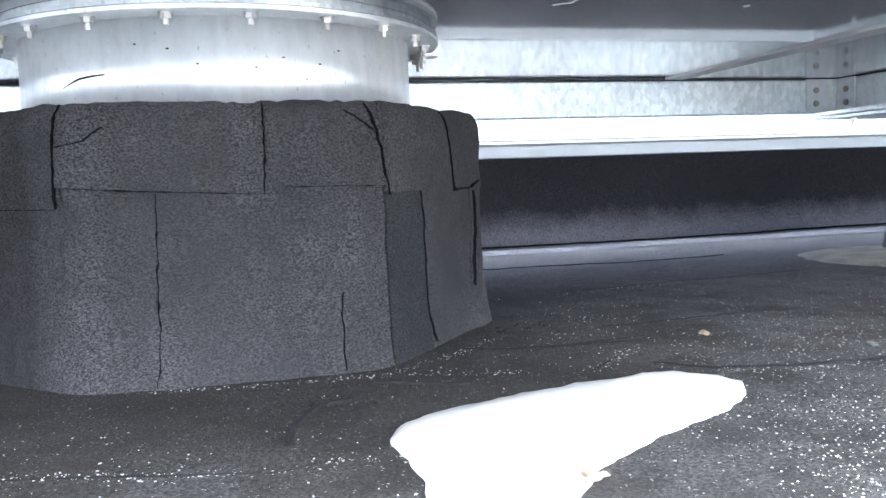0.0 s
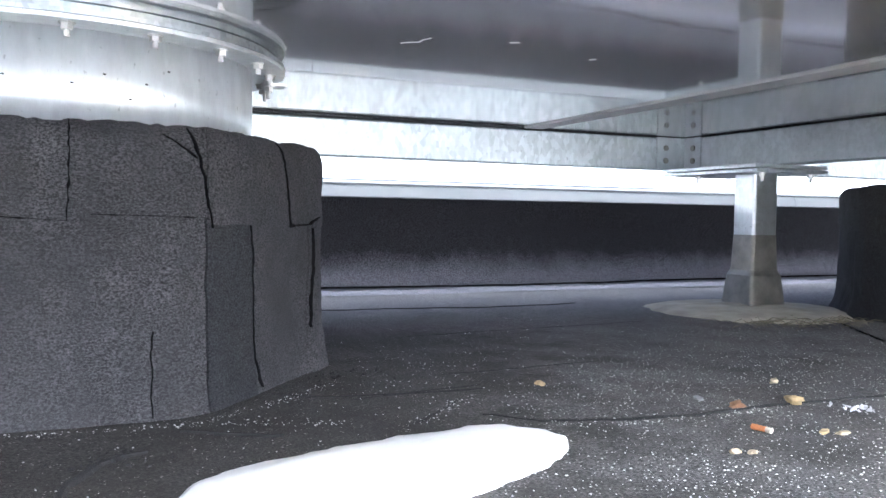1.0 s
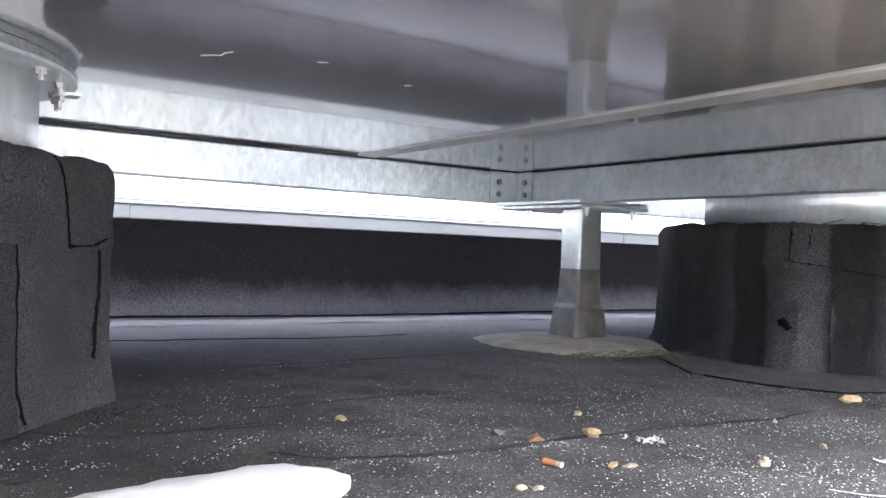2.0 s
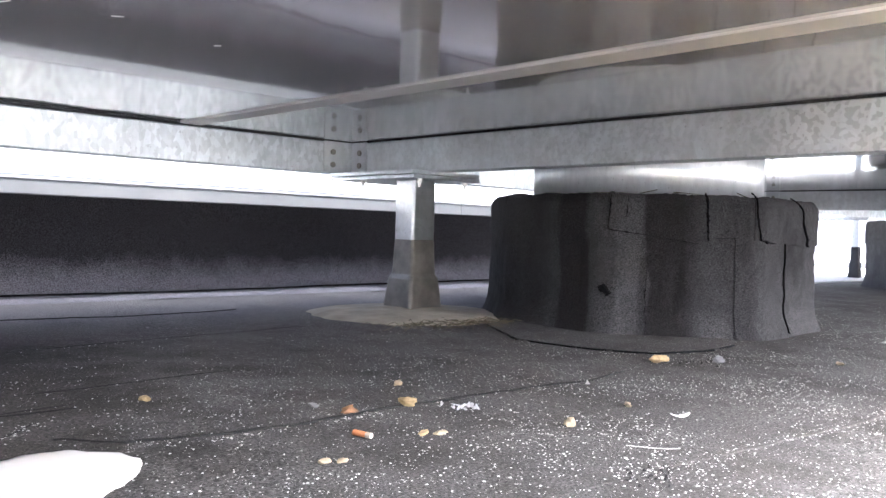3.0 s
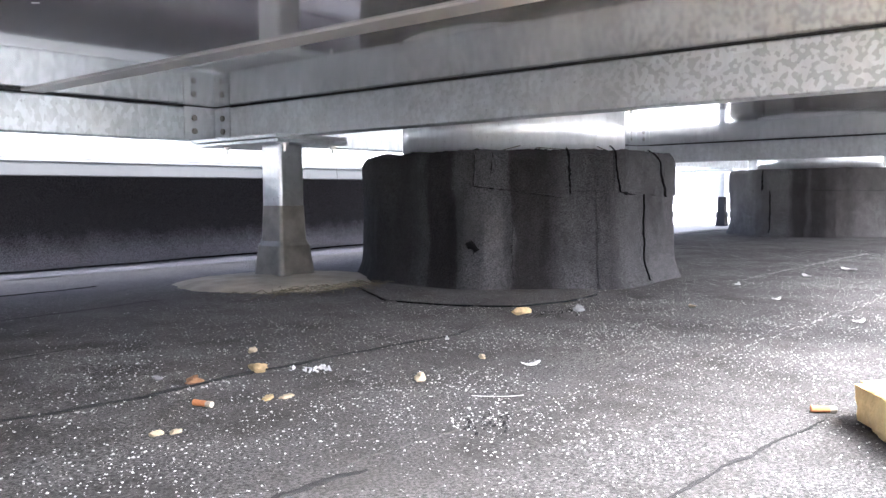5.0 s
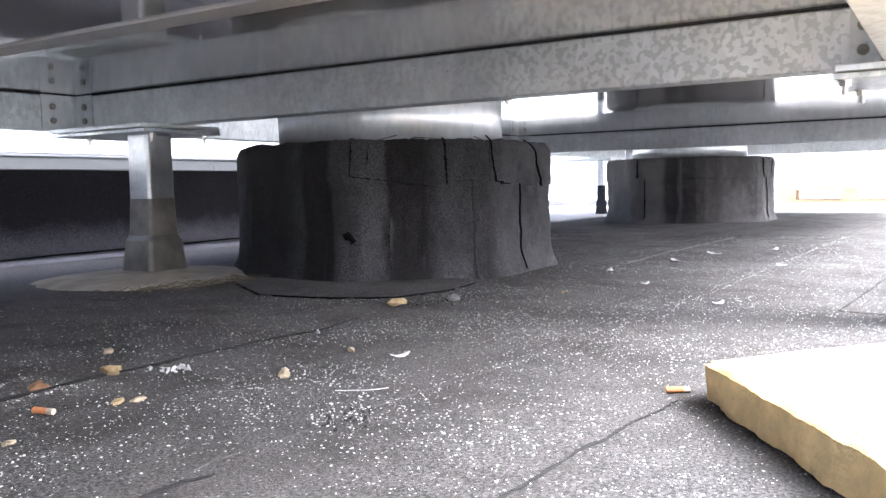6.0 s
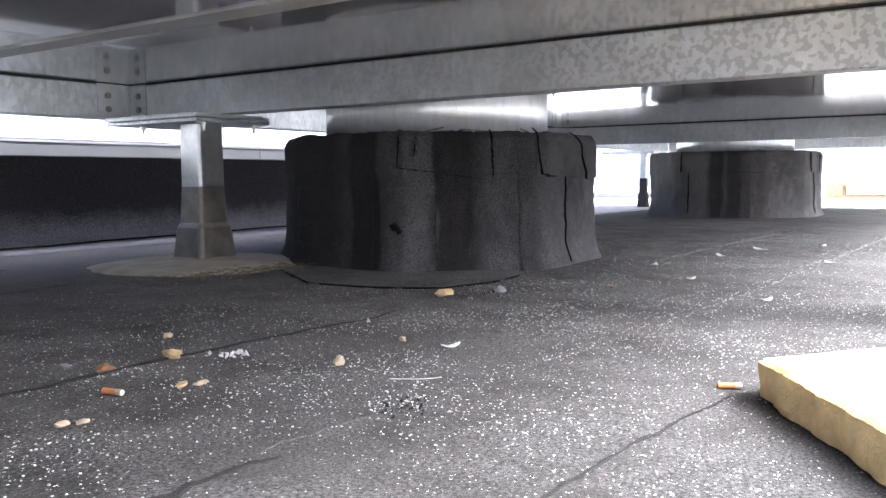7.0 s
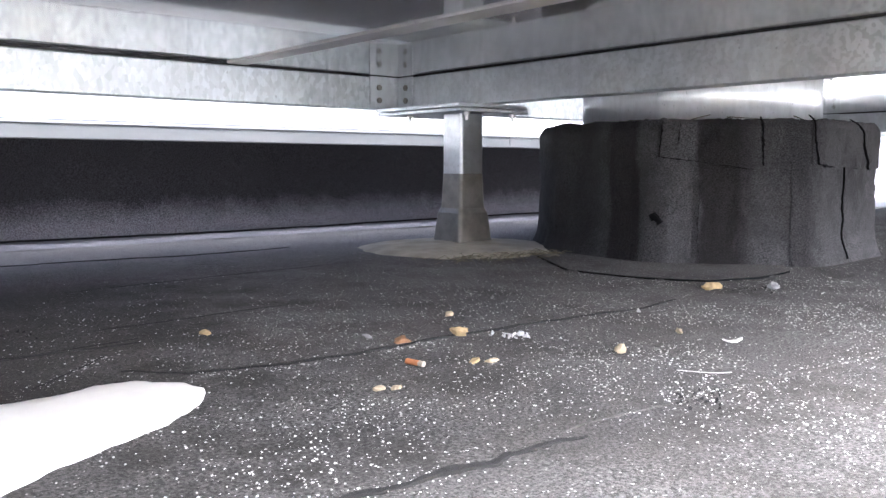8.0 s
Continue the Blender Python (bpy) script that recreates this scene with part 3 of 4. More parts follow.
def seam_bead(parent, c, pts, width, off, seed, proud=0.002):
    """Bitumen squeezed out along a lap, as a thin uneven bead on the plinth."""
    rng = random.Random(seed)
    bm = bmesh.new()
    line = []
    for (a0, z0), (a1, z1) in zip(pts, pts[1:]):
        n = max(2, int(math.hypot((a1 - a0) * 0.008, z1 - z0) / 0.006))
        line += [(a0 + (a1 - a0) * i / n, z0 + (z1 - z0) * i / n) for i in range(n)]
    line.append(pts[-1])
    rows = []
    k = len(line)
    for i, (a, z) in enumerate(line):
        p, q = line[max(0, i - 1)], line[min(k - 1, i + 1)]
        du, dz = (q[0] - p[0]) * 0.0082, q[1] - p[1]
        d = math.hypot(du, dz) or 1
        w = width * (0.3 + 1.1 * rng.random() + (1.2 if rng.random() < 0.12 else 0)) / 2 * min(1, 0.4 + 5 * min(i, k - 1 - i) / k)
        ja = 0.26 * noise.noise((z * 45, a * 0.5, seed)) + 0.24 * noise.noise((z * 240, a * 3, seed))
        nu, nz = -dz / d * w / 0.0082, du / d * w
        rows.append([bm.verts.new(skin(c, a + ja + nu * s, max(0.001, z + nz * s), off + e, seed)) for s, e in ((-1, -0.004), (-0.5, proud), (0.5, proud), (1, -0.004))])
    for a, b in zip(rows, rows[1:]):
        for s in range(3):
            bm.faces.new((a[s], a[s + 1], b[s + 1], b[s]))
    return part("bitumen_seam", bm, BITUMEN, parent, "black bitumen squeezed from the lap")


def plinth(c, seed, label, lower, collar, beads, strips=(), felt=None):
    felt = felt or FELT
    p = empty("duct_plinth", label=label, category="duct plinth", group="felt-wrapped duct plinths")
    top = TOPS.get(c, 0.366)
    # core with a closed top that slopes in to the duct
    bm = bmesh.new()
    n = 96
    rings = []
    for z, off in ((-0.005, -0.004), (0.05, -0.004), (0.15, -0.004), (0.26, -0.004), (top - 0.036, -0.004), (top - 0.014, -0.004)):
        rings.append([bm.verts.new(skin(c, 360 * i / n, z, off, seed)) for i in range(n)])
    for r, z in ((0.41, top - 0.009), (0.33, top), (0.30, top + 0.001)):
        rings.append([bm.verts.new((c[0] + r * math.cos(2 * math.pi * i / n), c[1] + r * math.sin(2 * math.pi * i / n), z + 0.004 * noise.noise((i * 0.4, r * 9, seed)))) for i in range(n)])
    for a, b in zip(rings, rings[1:]):
        for i in range(n):
            j = (i + 1) % n
            bm.faces.new((a[i], a[j], b[j], b[i]))
    part("core", bm, felt, p)
    for i, (t0, t1, z0, z1) in enumerate(lower):
        felt_piece(p, c, t0, t1, z0, z1, 0.001 + 0.0025 * (i % 2), seed + i, mat=FELT_PATCH if i in strips else felt)
    for i, (t0, t1, z0, slant) in enumerate(collar):
        felt_piece(p, c, t0, t1, z0, top, 0.006 + 0.003 * (i % 2), seed + 20 + i, mat=felt, slant=slant)
    for i, (pts, w, off) in enumerate(beads):
        seam_bead(p, c, pts, w * (0.42 if c[0] < 1 else 0.75), off + 0.0012, seed + 50 + i, 0.0008 if c[0] < 1 else 0.0018)
    return p


C1, C2, C3 = (0.40, 1.33), (2.745, 1.19), (5.75, 1.12)
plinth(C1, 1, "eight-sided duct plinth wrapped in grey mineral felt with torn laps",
       [(-150, -102.4, 0, 0.27), (-103.5, -73.6, 0, 0.27), (-74.5, -65.2, 0.0, 0.27), (-65, -51.2, 0, 0.27), (-52.4, -28, 0, 0.27), (-29, 5, 0, 0.27), (4, 60, 0, 0.27), (59, 120, 0, 0.27), (119, 165, 0, 0.27), (164, 211, 0, 0.27)],
       [(-165, -115.8, 0.236, 0.0), (-116.4, -84.8, 0.262, 0.017), (-85.4, -64.3, 0.252, 0.002), (-65, -37.8, 0.242, 0.003), (-39, -8, 0.240, 0.004), (-9, 50, 0.24, 0.01), (49, 110, 0.245, 0.0), (109, 160, 0.25, 0.01), (159, 196, 0.24, 0.0)],
       [([(-115.6, 0.366), (-116.0, 0.31), (-116.6, 0.236)], 0.007, 0.010), ([(-131, 0.236), (-116.8, 0.235)], 0.003, 0.007),
        ([(-115.8, 0.262), (-102, 0.253), (-85.2, 0.245)], 0.0035, 0.010), ([(-84.6, 0.366), (-85, 0.30), (-85.2, 0.245)], 0.007, 0.010),
        ([(-102, 0.253), (-102.4, 0.12), (-102.8, 0.004)], 0.0055, 0.003), ([(-82.2, 0.253), (-74, 0.252), (-64.6, 0.25)], 0.003, 0.009),
        ([(-68.2, 0.362), (-66.3, 0.32), (-64.3, 0.237)], 0.0045, 0.010), ([(-72, 0.352), (-68.5, 0.335), (-66.8, 0.325)], 0.003, 0.009),
        ([(-51.6, 0.242), (-51.2, 0.12), (-50.8, 0.05), (-49.6, 0.008)], 0.006, 0.004), ([(-41.5, 0.362), (-39.0, 0.31), (-37.6, 0.238), (-30, 0.240), (-26, 0.252)], 0.007, 0.010),
        ([(-27.5, 0.234), (-28.2, 0.073)], 0.006, 0.006), ([(-73.7, 0.11), (-74, 0.004)], 0.003, 0.005), ([(-116, 0.312), (-111, 0.318), (-108.2, 0.335)], 0.004, 0.011)], (3,))
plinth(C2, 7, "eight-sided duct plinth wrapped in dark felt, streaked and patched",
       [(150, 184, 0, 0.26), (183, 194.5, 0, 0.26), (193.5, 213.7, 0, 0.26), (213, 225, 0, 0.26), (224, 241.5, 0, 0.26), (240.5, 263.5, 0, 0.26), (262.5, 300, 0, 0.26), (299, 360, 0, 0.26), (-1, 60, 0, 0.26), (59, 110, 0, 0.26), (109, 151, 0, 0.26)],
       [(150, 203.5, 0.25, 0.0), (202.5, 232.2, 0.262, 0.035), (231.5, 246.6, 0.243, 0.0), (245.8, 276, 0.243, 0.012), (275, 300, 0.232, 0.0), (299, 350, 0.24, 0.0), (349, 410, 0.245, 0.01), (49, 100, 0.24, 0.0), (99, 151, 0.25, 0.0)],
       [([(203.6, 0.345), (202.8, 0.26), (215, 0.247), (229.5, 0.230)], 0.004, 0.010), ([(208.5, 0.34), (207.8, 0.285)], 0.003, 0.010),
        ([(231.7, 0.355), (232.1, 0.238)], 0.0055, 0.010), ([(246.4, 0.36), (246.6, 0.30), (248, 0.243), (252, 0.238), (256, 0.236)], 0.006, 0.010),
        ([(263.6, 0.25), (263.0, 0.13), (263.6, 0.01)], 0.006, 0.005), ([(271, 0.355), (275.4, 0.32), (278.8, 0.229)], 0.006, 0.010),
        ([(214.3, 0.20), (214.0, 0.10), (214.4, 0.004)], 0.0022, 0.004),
        ([(232.5, 0.245), (241, 0.246)], 0.002, 0.007), ([(200.5, 0.118), (202.5, 0.112), (203.6, 0.098)], 0.026, 0.004)], (), FELT_DAMP_SHADED)
plinth(C3, 13, "far duct plinth in grey felt, its sunlit sides painted pale",
       [(150, 195, 0, 0.26), (194, 222, 0, 0.26), (221, 262, 0, 0.26), (261, 300, 0, 0.26), (299, 360, 0, 0.26), (-1, 80, 0, 0.26), (79, 151, 0, 0.26)],
       [(150, 190, 0.25, 0.0), (189, 240, 0.25, 0.01), (239, 275, 0.243, 0.0), (274, 330, 0.24, 0.0), (329, 400, 0.24, 0.0), (39, 151, 0.24, 0.0)],
       [([(160, 0.36), (160, 0.25)], 0.01, 0.010), ([(165, 0.25), (165, 0.02)], 0.008, 0.005), ([(250, 0.36), (251, 0.25)], 0.008, 0.01), ([(263, 0.25), (263, 0.02)], 0.008, 0.005), ([(278, 0.35), (279, 0.25)], 0.01, 0.01), ([(190, 0.25), (240, 0.243)], 0.003, 0.009)], (), FELT_GREY)


# felt apron laid on the roof in front of the dark plinth
def apron(corners):
    """A cut sheet of felt on the floor, slightly ragged, with a torch-blackened edge."""
    rim = []
    for (x0, y0), (x1, y1) in zip(corners, corners[1:] + corners[:1]):
        k = max(2, int(math.hypot(x1 - x0, y1 - y0) / 0.012))
        rim += [(x0 + (x1 - x0) * i / k, y0 + (y1 - y0) * i / k) for i in range(k)]
    rim = [(x + 0.007 * noise.noise((x * 16, y * 16, 1)) + 0.003 * noise.noise((x * 60, y * 60, 2)), y + 0.007 * noise.noise((x * 16, y * 16, 3)) + 0.003 * noise.noise((x * 60, y * 60, 4))) for x, y in rim]
    cx, cy = sum(p[0] for p in rim) / len(rim), sum(p[1] for p in rim) / len(rim)
    bm = bmesh.new()
    rows = []
    for f, dz in ((1.004, -0.003), (1.0, 0.0025), (0.985, 0.0035), (0.8, 0.004), (0.5, 0.004), (0.2, 0.004)):
        rows.append([bm.verts.new((cx + (x - cx) * f, cy + (y - cy) * f, floor_z(cx + (x - cx) * f, cy + (y - cy) * f) + dz)) for x, y in rim])
    for a, b in zip(rows, rows[1:]):
        for i in range(len(rim)):
            j = (i + 1) % len(rim)
            bm.faces.new((a[i], a[j], b[j], b[i]))
    bm.faces.new(rows[-1])
    sheet_ob = part("felt_sheet", bm, FLOOR, floor, "felt apron cut round the plinth", smooth=True)
    edge = ribbon(corners[:6], 0.008, 0.0035, random.Random(17), 1.2)
    part("bitumen_seam", edge, BITUMEN, sheet_ob, "black bitumen along the cut edge")
    return sheet_ob


apron([(2.19, 1.30), (2.03, 1.05), (2.055, 0.86), (2.12, 0.745), (2.24, 0.70), (2.40, 0.715), (2.62, 0.86), (2.62, 1.30)])


# ---- ducts with bolted flanges ----
def duct(c, label, clamp, r=0.331):
    d = empty("round_duct", label=label, category="air duct", group="ducts under the unit")
    n = 96

    def ring(r0, r1, z0, z1, name, mat, lab=""):
        bm = bmesh.new()
        loops = [[bm.verts.new((c[0] + q * math.cos(2 * math.pi * i / n), c[1] + q * math.sin(2 * math.pi * i / n), z)) for i in range(n)] for q, z in ((r0, z0), (r1, z0), (r1, z1), (r0, z1))]
        for k in range(4):
            a, b = loops[k], loops[(k + 1) % 4]
            for i in range(n):
                j = (i + 1) % n
                bm.faces.new((a[i], b[i], b[j], a[j]))
        return part(name, bm, mat, d, lab, smooth=False)

    pipe = ring(r - 0.002, r, 0.345, 0.497, "pipe", ZINC_DUCT, "bright galvanised sheet, blotchy")
    for p in pipe.data.polygons:
        p.use_smooth = abs(p.normal.z) < 0.5
    ring(r - 0.01, 0.386, 0.4965, 0.5025, "flange", ZINC_DUCT)
    ring(r - 0.01, 0.386, 0.5035, 0.5095, "flange", ZINC)
    ring(r - 0.01, 0.372, 0.5095, 0.5205, "gasket", ZINC, "upper folded collar")
    for i in range(20):
        a = radians(18 * i + 6)
        at = (c[0] + 0.361 * math.cos(a), c[1] + 0.361 * math.sin(a))
        bm = bmesh.new()
        add_disc(bm, at, 0.0105, 0.4945, 0.4965, 14)
        hexagon(bm, at, 0.0082, 0.4875, 0.4945, a)
        add_disc(bm, at, 0.0042, 0.479, 0.4875, 8)
        part("bolt", bm, STEEL, d)
    a = radians(clamp)
    u, v = Vector((math.cos(a), math.sin(a), 0)), Vector((-math.sin(a), math.cos(a), 0))
    o = Vector((c[0], c[1], 0)) + u * 0.36
    bm = bmesh.new()
    for s in (-0.018, 0.018):
        q = o + v * s
        add_disc(bm, q, 0.0042, 0.462, 0.4965, 8)
        hexagon(bm, q, 0.0085, 0.474, 0.482, 0.5)
        hexagon(bm, q, 0.0085, 0.486, 0.4945, 0.1)
        add_disc(bm, q, 0.0115, 0.4825, 0.485, 14)
    q = o + u * 0.012
    add_box(bm, (q.x - 0.02, q.y - 0.02, 0.4855), (q.x + 0.02, q.y + 0.02, 0.4905), 0.001)
    part("clamp", bm, STEEL, d, "bolted clamp on the flange joint")
    return d


def duct_scratch(d, c, r, pts, w):
    """A dark scrape on the pipe."""
    bm = bmesh.new()
    rows = []
    n = len(pts)
    for i, (th, z) in enumerate(pts):
        k = w * math.sin(math.pi * (i + 0.3) / n)
        rows.append([bm.verts.new((c[0] + q * math.cos(radians(th)), c[1] + q * math.sin(radians(th)), z + e)) for q, e in ((r - 0.002, -k), (r + 0.0006, -k * 0.6), (r + 0.0006, k * 0.6), (r - 0.002, k))])
    for a, b in zip(rows, rows[1:]):
        for k in range(3):
            bm.faces.new((a[k], a[k + 1], b[k + 1], b[k]))
    return part("scrape", bm, BITUMEN, d, "dark scrape on the sheet")


duct_one = duct(C1, "wide galvanised duct with a bolted flange, on the felt plinth", -2)
duct_scratch(duct_one, C1, 0.331, [(-134, 0.407), (-131, 0.413), (-128, 0.418), (-124, 0.420), (-120, 0.421)], 0.0026)
for th, z in ((-104, 0.452), (-97, 0.43), (-83, 0.425), (-76, 0.44), (-66, 0.433), (-60, 0.455), (-112, 0.46), (-70, 0.41)):
    duct_scratch(duct_one, C1, 0.331, [(th, z), (th + 0.4, z), (th + 0.8, z)], 0.0018)
duct(C2, "wide galvanised duct rising from the dark plinth", -82)
duct(C3, "wide galvanised duct on the far plinth", -82)


# ---- laps and cracks in the roof felt ----
seams = random.Random(11)
for pts, w, h in (
        ([(0.93, 0.755), (0.985, 0.697), (1.10, 0.664), (1.19, 0.652), (1.36, 0.66), (1.58, 0.652), (1.76, 0.642), (1.88, 0.657)], 0.0105, 0.0028),
        ([(0.90, 0.285), (0.97, 0.277), (1.04, 0.276), (1.10, 0.268), (1.165, 0.265)], 0.020, 0.0022),
        ([(1.18, 0.034), (1.30, 0.026), (1.362, 0.022), (1.46, 0.012), (1.575, -0.003)], 0.009, 0.0015),
        ([(2.27, -0.20), (2.30, -0.08), (2.66, -0.105), (3.13, -0.137)], 0.007, 0.0015),
        ([(0.434, 0.575), (0.445, 0.63), (0.452, 0.66), (0.478, 0.705), (0.52, 0.72)], 0.014, 0.005),
        ([(0.56, 0.80), (0.62, 0.765), (0.67, 0.745)], 0.010, 0.004),
        ([(0.70, 0.97), (0.78, 0.925), (0.90, 0.905), (1.004, 0.90)], 0.006, 0.002),
        ([(0.83, 0.745), (0.88, 0.79), (0.94, 0.85)], 0.007, 0.001),
        ([(0.80, 0.90), (0.90, 0.915), (1.01, 0.93)], 0.007, 0.001),
        ([(0.05, 0.62), (0.18, 0.572), (0.30, 0.54), (0.415, 0.507), (0.478, 0.523)], 0.004, 0.0012),
        ([(0.98, 1.02), (1.10, 1.03), (1.30, 1.05)], 0.006, 0.001),
        ([(1.05, 1.42), (1.35, 1.46), (1.75, 1.50)], 0.007, 0.001),
        ([(0.95, 1.945), (1.16, 1.93), (1.45, 1.88), (1.68, 1.90), (1.80, 1.91)], 0.012, 0.0032),
        ([(-1.5, 2.47), (0.4, 2.46), (1.0, 2.47), (1.4, 2.45), (1.83, 2.42), (2.25, 2.43), (2.6, 2.50), (3.4, 2.52), (4.85, 2.50)], 0.020, 0.0075)):
    lift = 0.011 if pts[0][1] > 2.2 else 0.0
    part("bitumen_seam", ribbon(pts, w * (0.85 if pts[0][1] < 0.35 else 1.05), h * 0.7, seams, 0.5, lift=lift), BITUMEN if pts[0][1] > 2.2 else CRACK, floor, "black cracked lap in the felt")
part("felt_lap", ribbon([(1.16, 0.285), (1.455, 0.262), (1.953, 0.217), (2.838, 0.174), (5.54, 0.089)], 0.014, 0.0012, seams, 0.5), LAP, floor, "paler welded lap")


# ---- white sealant patch ----
def sealant_patch():
    edge = [(0.530, 0.558), (0.555, 0.605), (0.600, 0.632), (0.662, 0.652), (0.740, 0.676), (0.805, 0.694), (0.866, 0.686), (0.872, 0.694), (0.886, 0.705), (0.925, 0.693), (0.962, 0.652), (0.970, 0.620), (0.957, 0.590),
            (0.930, 0.556), (0.895, 0.533), (0.837, 0.503), (0.786, 0.480), (0.740, 0.452), (0.700, 0.425), (0.672, 0.395), (0.645, 0.360), (0.600, 0.345), (0.545, 0.365), (0.530, 0.400), (0.539, 0.450), (0.534, 0.530)]
    fine = []
    for (x0, y0), (x1, y1) in zip(edge, edge[1:] + edge[:1]):
        for i in range(5):
            f = i / 5
            x, y = x0 + (x1 - x0) * f, y0 + (y1 - y0) * f
            fine.append((x + 0.006 * noise.noise((x * 40, y * 40, 0)), y + 0.006 * noise.noise((x * 40, y * 40, 5))))
    cx, cy = 0.72, 0.58
    fine.sort(key=lambda p: math.atan2(p[1] - cy, p[0] - cx))
    bm = bmesh.new()
    rows = []
    for f, dz in ((1.0, -0.003), (0.992, 0.003), (0.96, 0.0045), (0.7, 0.006), (0.35, 0.0065)):
        rows.append([bm.verts.new((cx + (x - cx) * f, cy + (y - cy) * f, floor_z(x, y) + dz + 0.001 * noise.noise((x * f * 50, y * f * 50, 2)))) for x, y in fine])
    n = len(fine)
    for a, b in zip(rows, rows[1:]):
        for i in range(n):
            j = (i + 1) % n
            bm.faces.new((a[i], a[j], b[j], b[i]))
    bm.faces.new(rows[-1])
    return tagged(link("sealant_patch", bm, SEALANT, smooth=True), "flat white patch of spilled sealant on the felt", "sealant patch")


sealant_patch()


# ---- insulation slab ----
def insulation_slab():
    o, u, v = Vector((1.588, -0.026, 0)), Vector((-0.825, -0.565, 0)), Vector((0.78, -0.626, 0))
    lu, lv, h = 0.56, 0.48, 0.047
    bm = bmesh.new()
    nu, nv, nz = 56, 48, 6
    inside = lambda i, j, k: 0 < i < nu and 0 < j < nv and 0 < k < nz
    pts = {}
    for i in range(nu + 1):
        for j in range(nv + 1):
            for k in range(nz + 1):
                if inside(i, j, k):
                    continue
                a, b, z = lu * i / nu, lv * j / nv, h * k / nz
                e = 0.006 * noise.noise((a * 18, b * 18, z * 25)) + 0.002 * noise.noise((a * 90, b * 90, z * 90))
                a2 = a + (e * 1.4 if i in (0, nu) else 0)
                b2 = b + (e * 1.2 if j in (0, nv) else 0)
                z2 = z + (e * 0.5 if k == nz else 0)
                corner = max(0.0, 0.03 - math.hypot(a - 0.38, b) * 0.35) if k == nz else 0
                z2 -= corner * 1.1
                edge = min(a, b)
                if k == nz:
                    z2 -= 0.018 * max(0.0, 1 - edge / 0.03) ** 2
                if i == 0 and j == 0:
                    a2, b2 = a2 + 0.012, b2 + 0.010
                pts[i, j, k] = bm.verts.new(o + u * a2 + v * b2 + Vector((0, 0, max(0.001, z2) + 0.002)))
    quad = lambda *q: bm.faces.new([pts[x] for x in q])
    for i in range(nu):
        for j in range(nv):
            for k in (0, nz):
                quad((i, j, k), (i + 1, j, k), (i + 1, j + 1, k), (i, j + 1, k))
        for k in range(nz):
            for j in (0, nv):
                quad((i, j, k), (i + 1, j, k), (i + 1, j, k + 1), (i, j, k + 1))
    for j in range(nv):
        for k in range(nz):
            for i in (0, nu):
                quad((i, j, k), (i, j + 1, k), (i, j + 1, k + 1), (i, j, k + 1))
    return tagged(link("insulation_slab", bm, WOOL), "broken pale yellow insulation slab lying on the roof", "insulation slab")


insulation_slab()


# ---- far things ----
def pallet(at, turn):
    p = empty("pallet", label="weathered wooden pallet on the bright terrace", category="pallet")
    for y in (-0.35, 0, 0.35):
        part("runner", box((-0.6, y - 0.05, 0.0), (0.6, y + 0.05, 0.022), 0.002), WOOD, p)
        for x in (-0.53, 0, 0.53):
            part("block", box((x - 0.07, y - 0.05, 0.0222), (x + 0.07, y + 0.05, 0.1), 0.002), WOOD, p)
    for x in (-0.53, 0, 0.53):
        part("cross_board", box((x - 0.07, -0.4, 0.1002), (x + 0.07, 0.4, 0.122), 0.002), WOOD, p)
    for k in range(5):
        y = -0.34 + 0.17 * k
        part("deck_board", box((-0.6, y - 0.06, 0.1222), (0.6, y + 0.06, 0.144), 0.002), WOOD, p)
    p.matrix_world = pose(*at, 0, 0, turn)
    return p


pallet((9.6, 0.62, 0.0065), 96)
tagged(link("rail", box((9.3, -2.2, 0.13), (9.33, -0.12, 0.15), 0.003), REDPAINT), "red rail resting beyond the pallet", "rail")
tagged(link("rail_stack", box((9.25, -2.2, 0.0065), (9.38, -0.1, 0.129), 0.003), WOOD), "stack of pale battens under a red rail", "battens")
tagged(link("kerb_stone", box((8.6, 2.6, 0.0065), (8.75, 3.4, 0.06), 0.006), GREY_STONE), "grey kerb stone on the bright terrace", "kerb")


def facade():
    f = empty("far_building", label="white profiled-metal hall wall in full light", category="building")
    bm = bmesh.new()
    y = -14.0
    row = []
    while y < 22:
        for dy, dx in ((0.0, 0.0), (0.18, 0.0), (0.21, 0.05), (0.30, 0.05), (0.33, 0.0)):
            row.append((18.0 + dx, y + dy))
        y += 0.33
    for (x0, y0), (x1, y1) in zip(row, row[1:]):
        if abs(y1 - y0) < 1e-6:
            continue
        vs = [bm.verts.new(p) for p in ((x0, y0, 0), (x1, y1, 0), (x1, y1, 6.5), (x0, y0, 6.5))]
        bm.faces.new(vs)
    bmesh.ops.remove_doubles(bm, verts=bm.verts, dist=1e-4)
    part("wall", bm, FACADE, f)
    part("core", box((18.06, -14, 0), (24, 22, 6.45)), FACADE, f)
    part("roof_edge", box((17.9, -14.1, 6.5), (24, 22.1, 6.7)), CAP, f)
    return f


facade()


# ---- loose bits on the felt ----
litter = random.Random(5)


def stone(x, y, sx, sy, mat, label, cat="stone", flat=0.5, name="stone"):
    bm = lump(litter, (sx * 0.74, sy * 0.74, (sx + sy) / 2), flat * 0.75, 0.42)
    ob = link(name, bm, mat)
    ob.matrix_world = pose(x, y, floor_z(x, y) + 0.0004, 0, 0, litter.uniform(0, 180))
    return tagged(ob, label, cat)


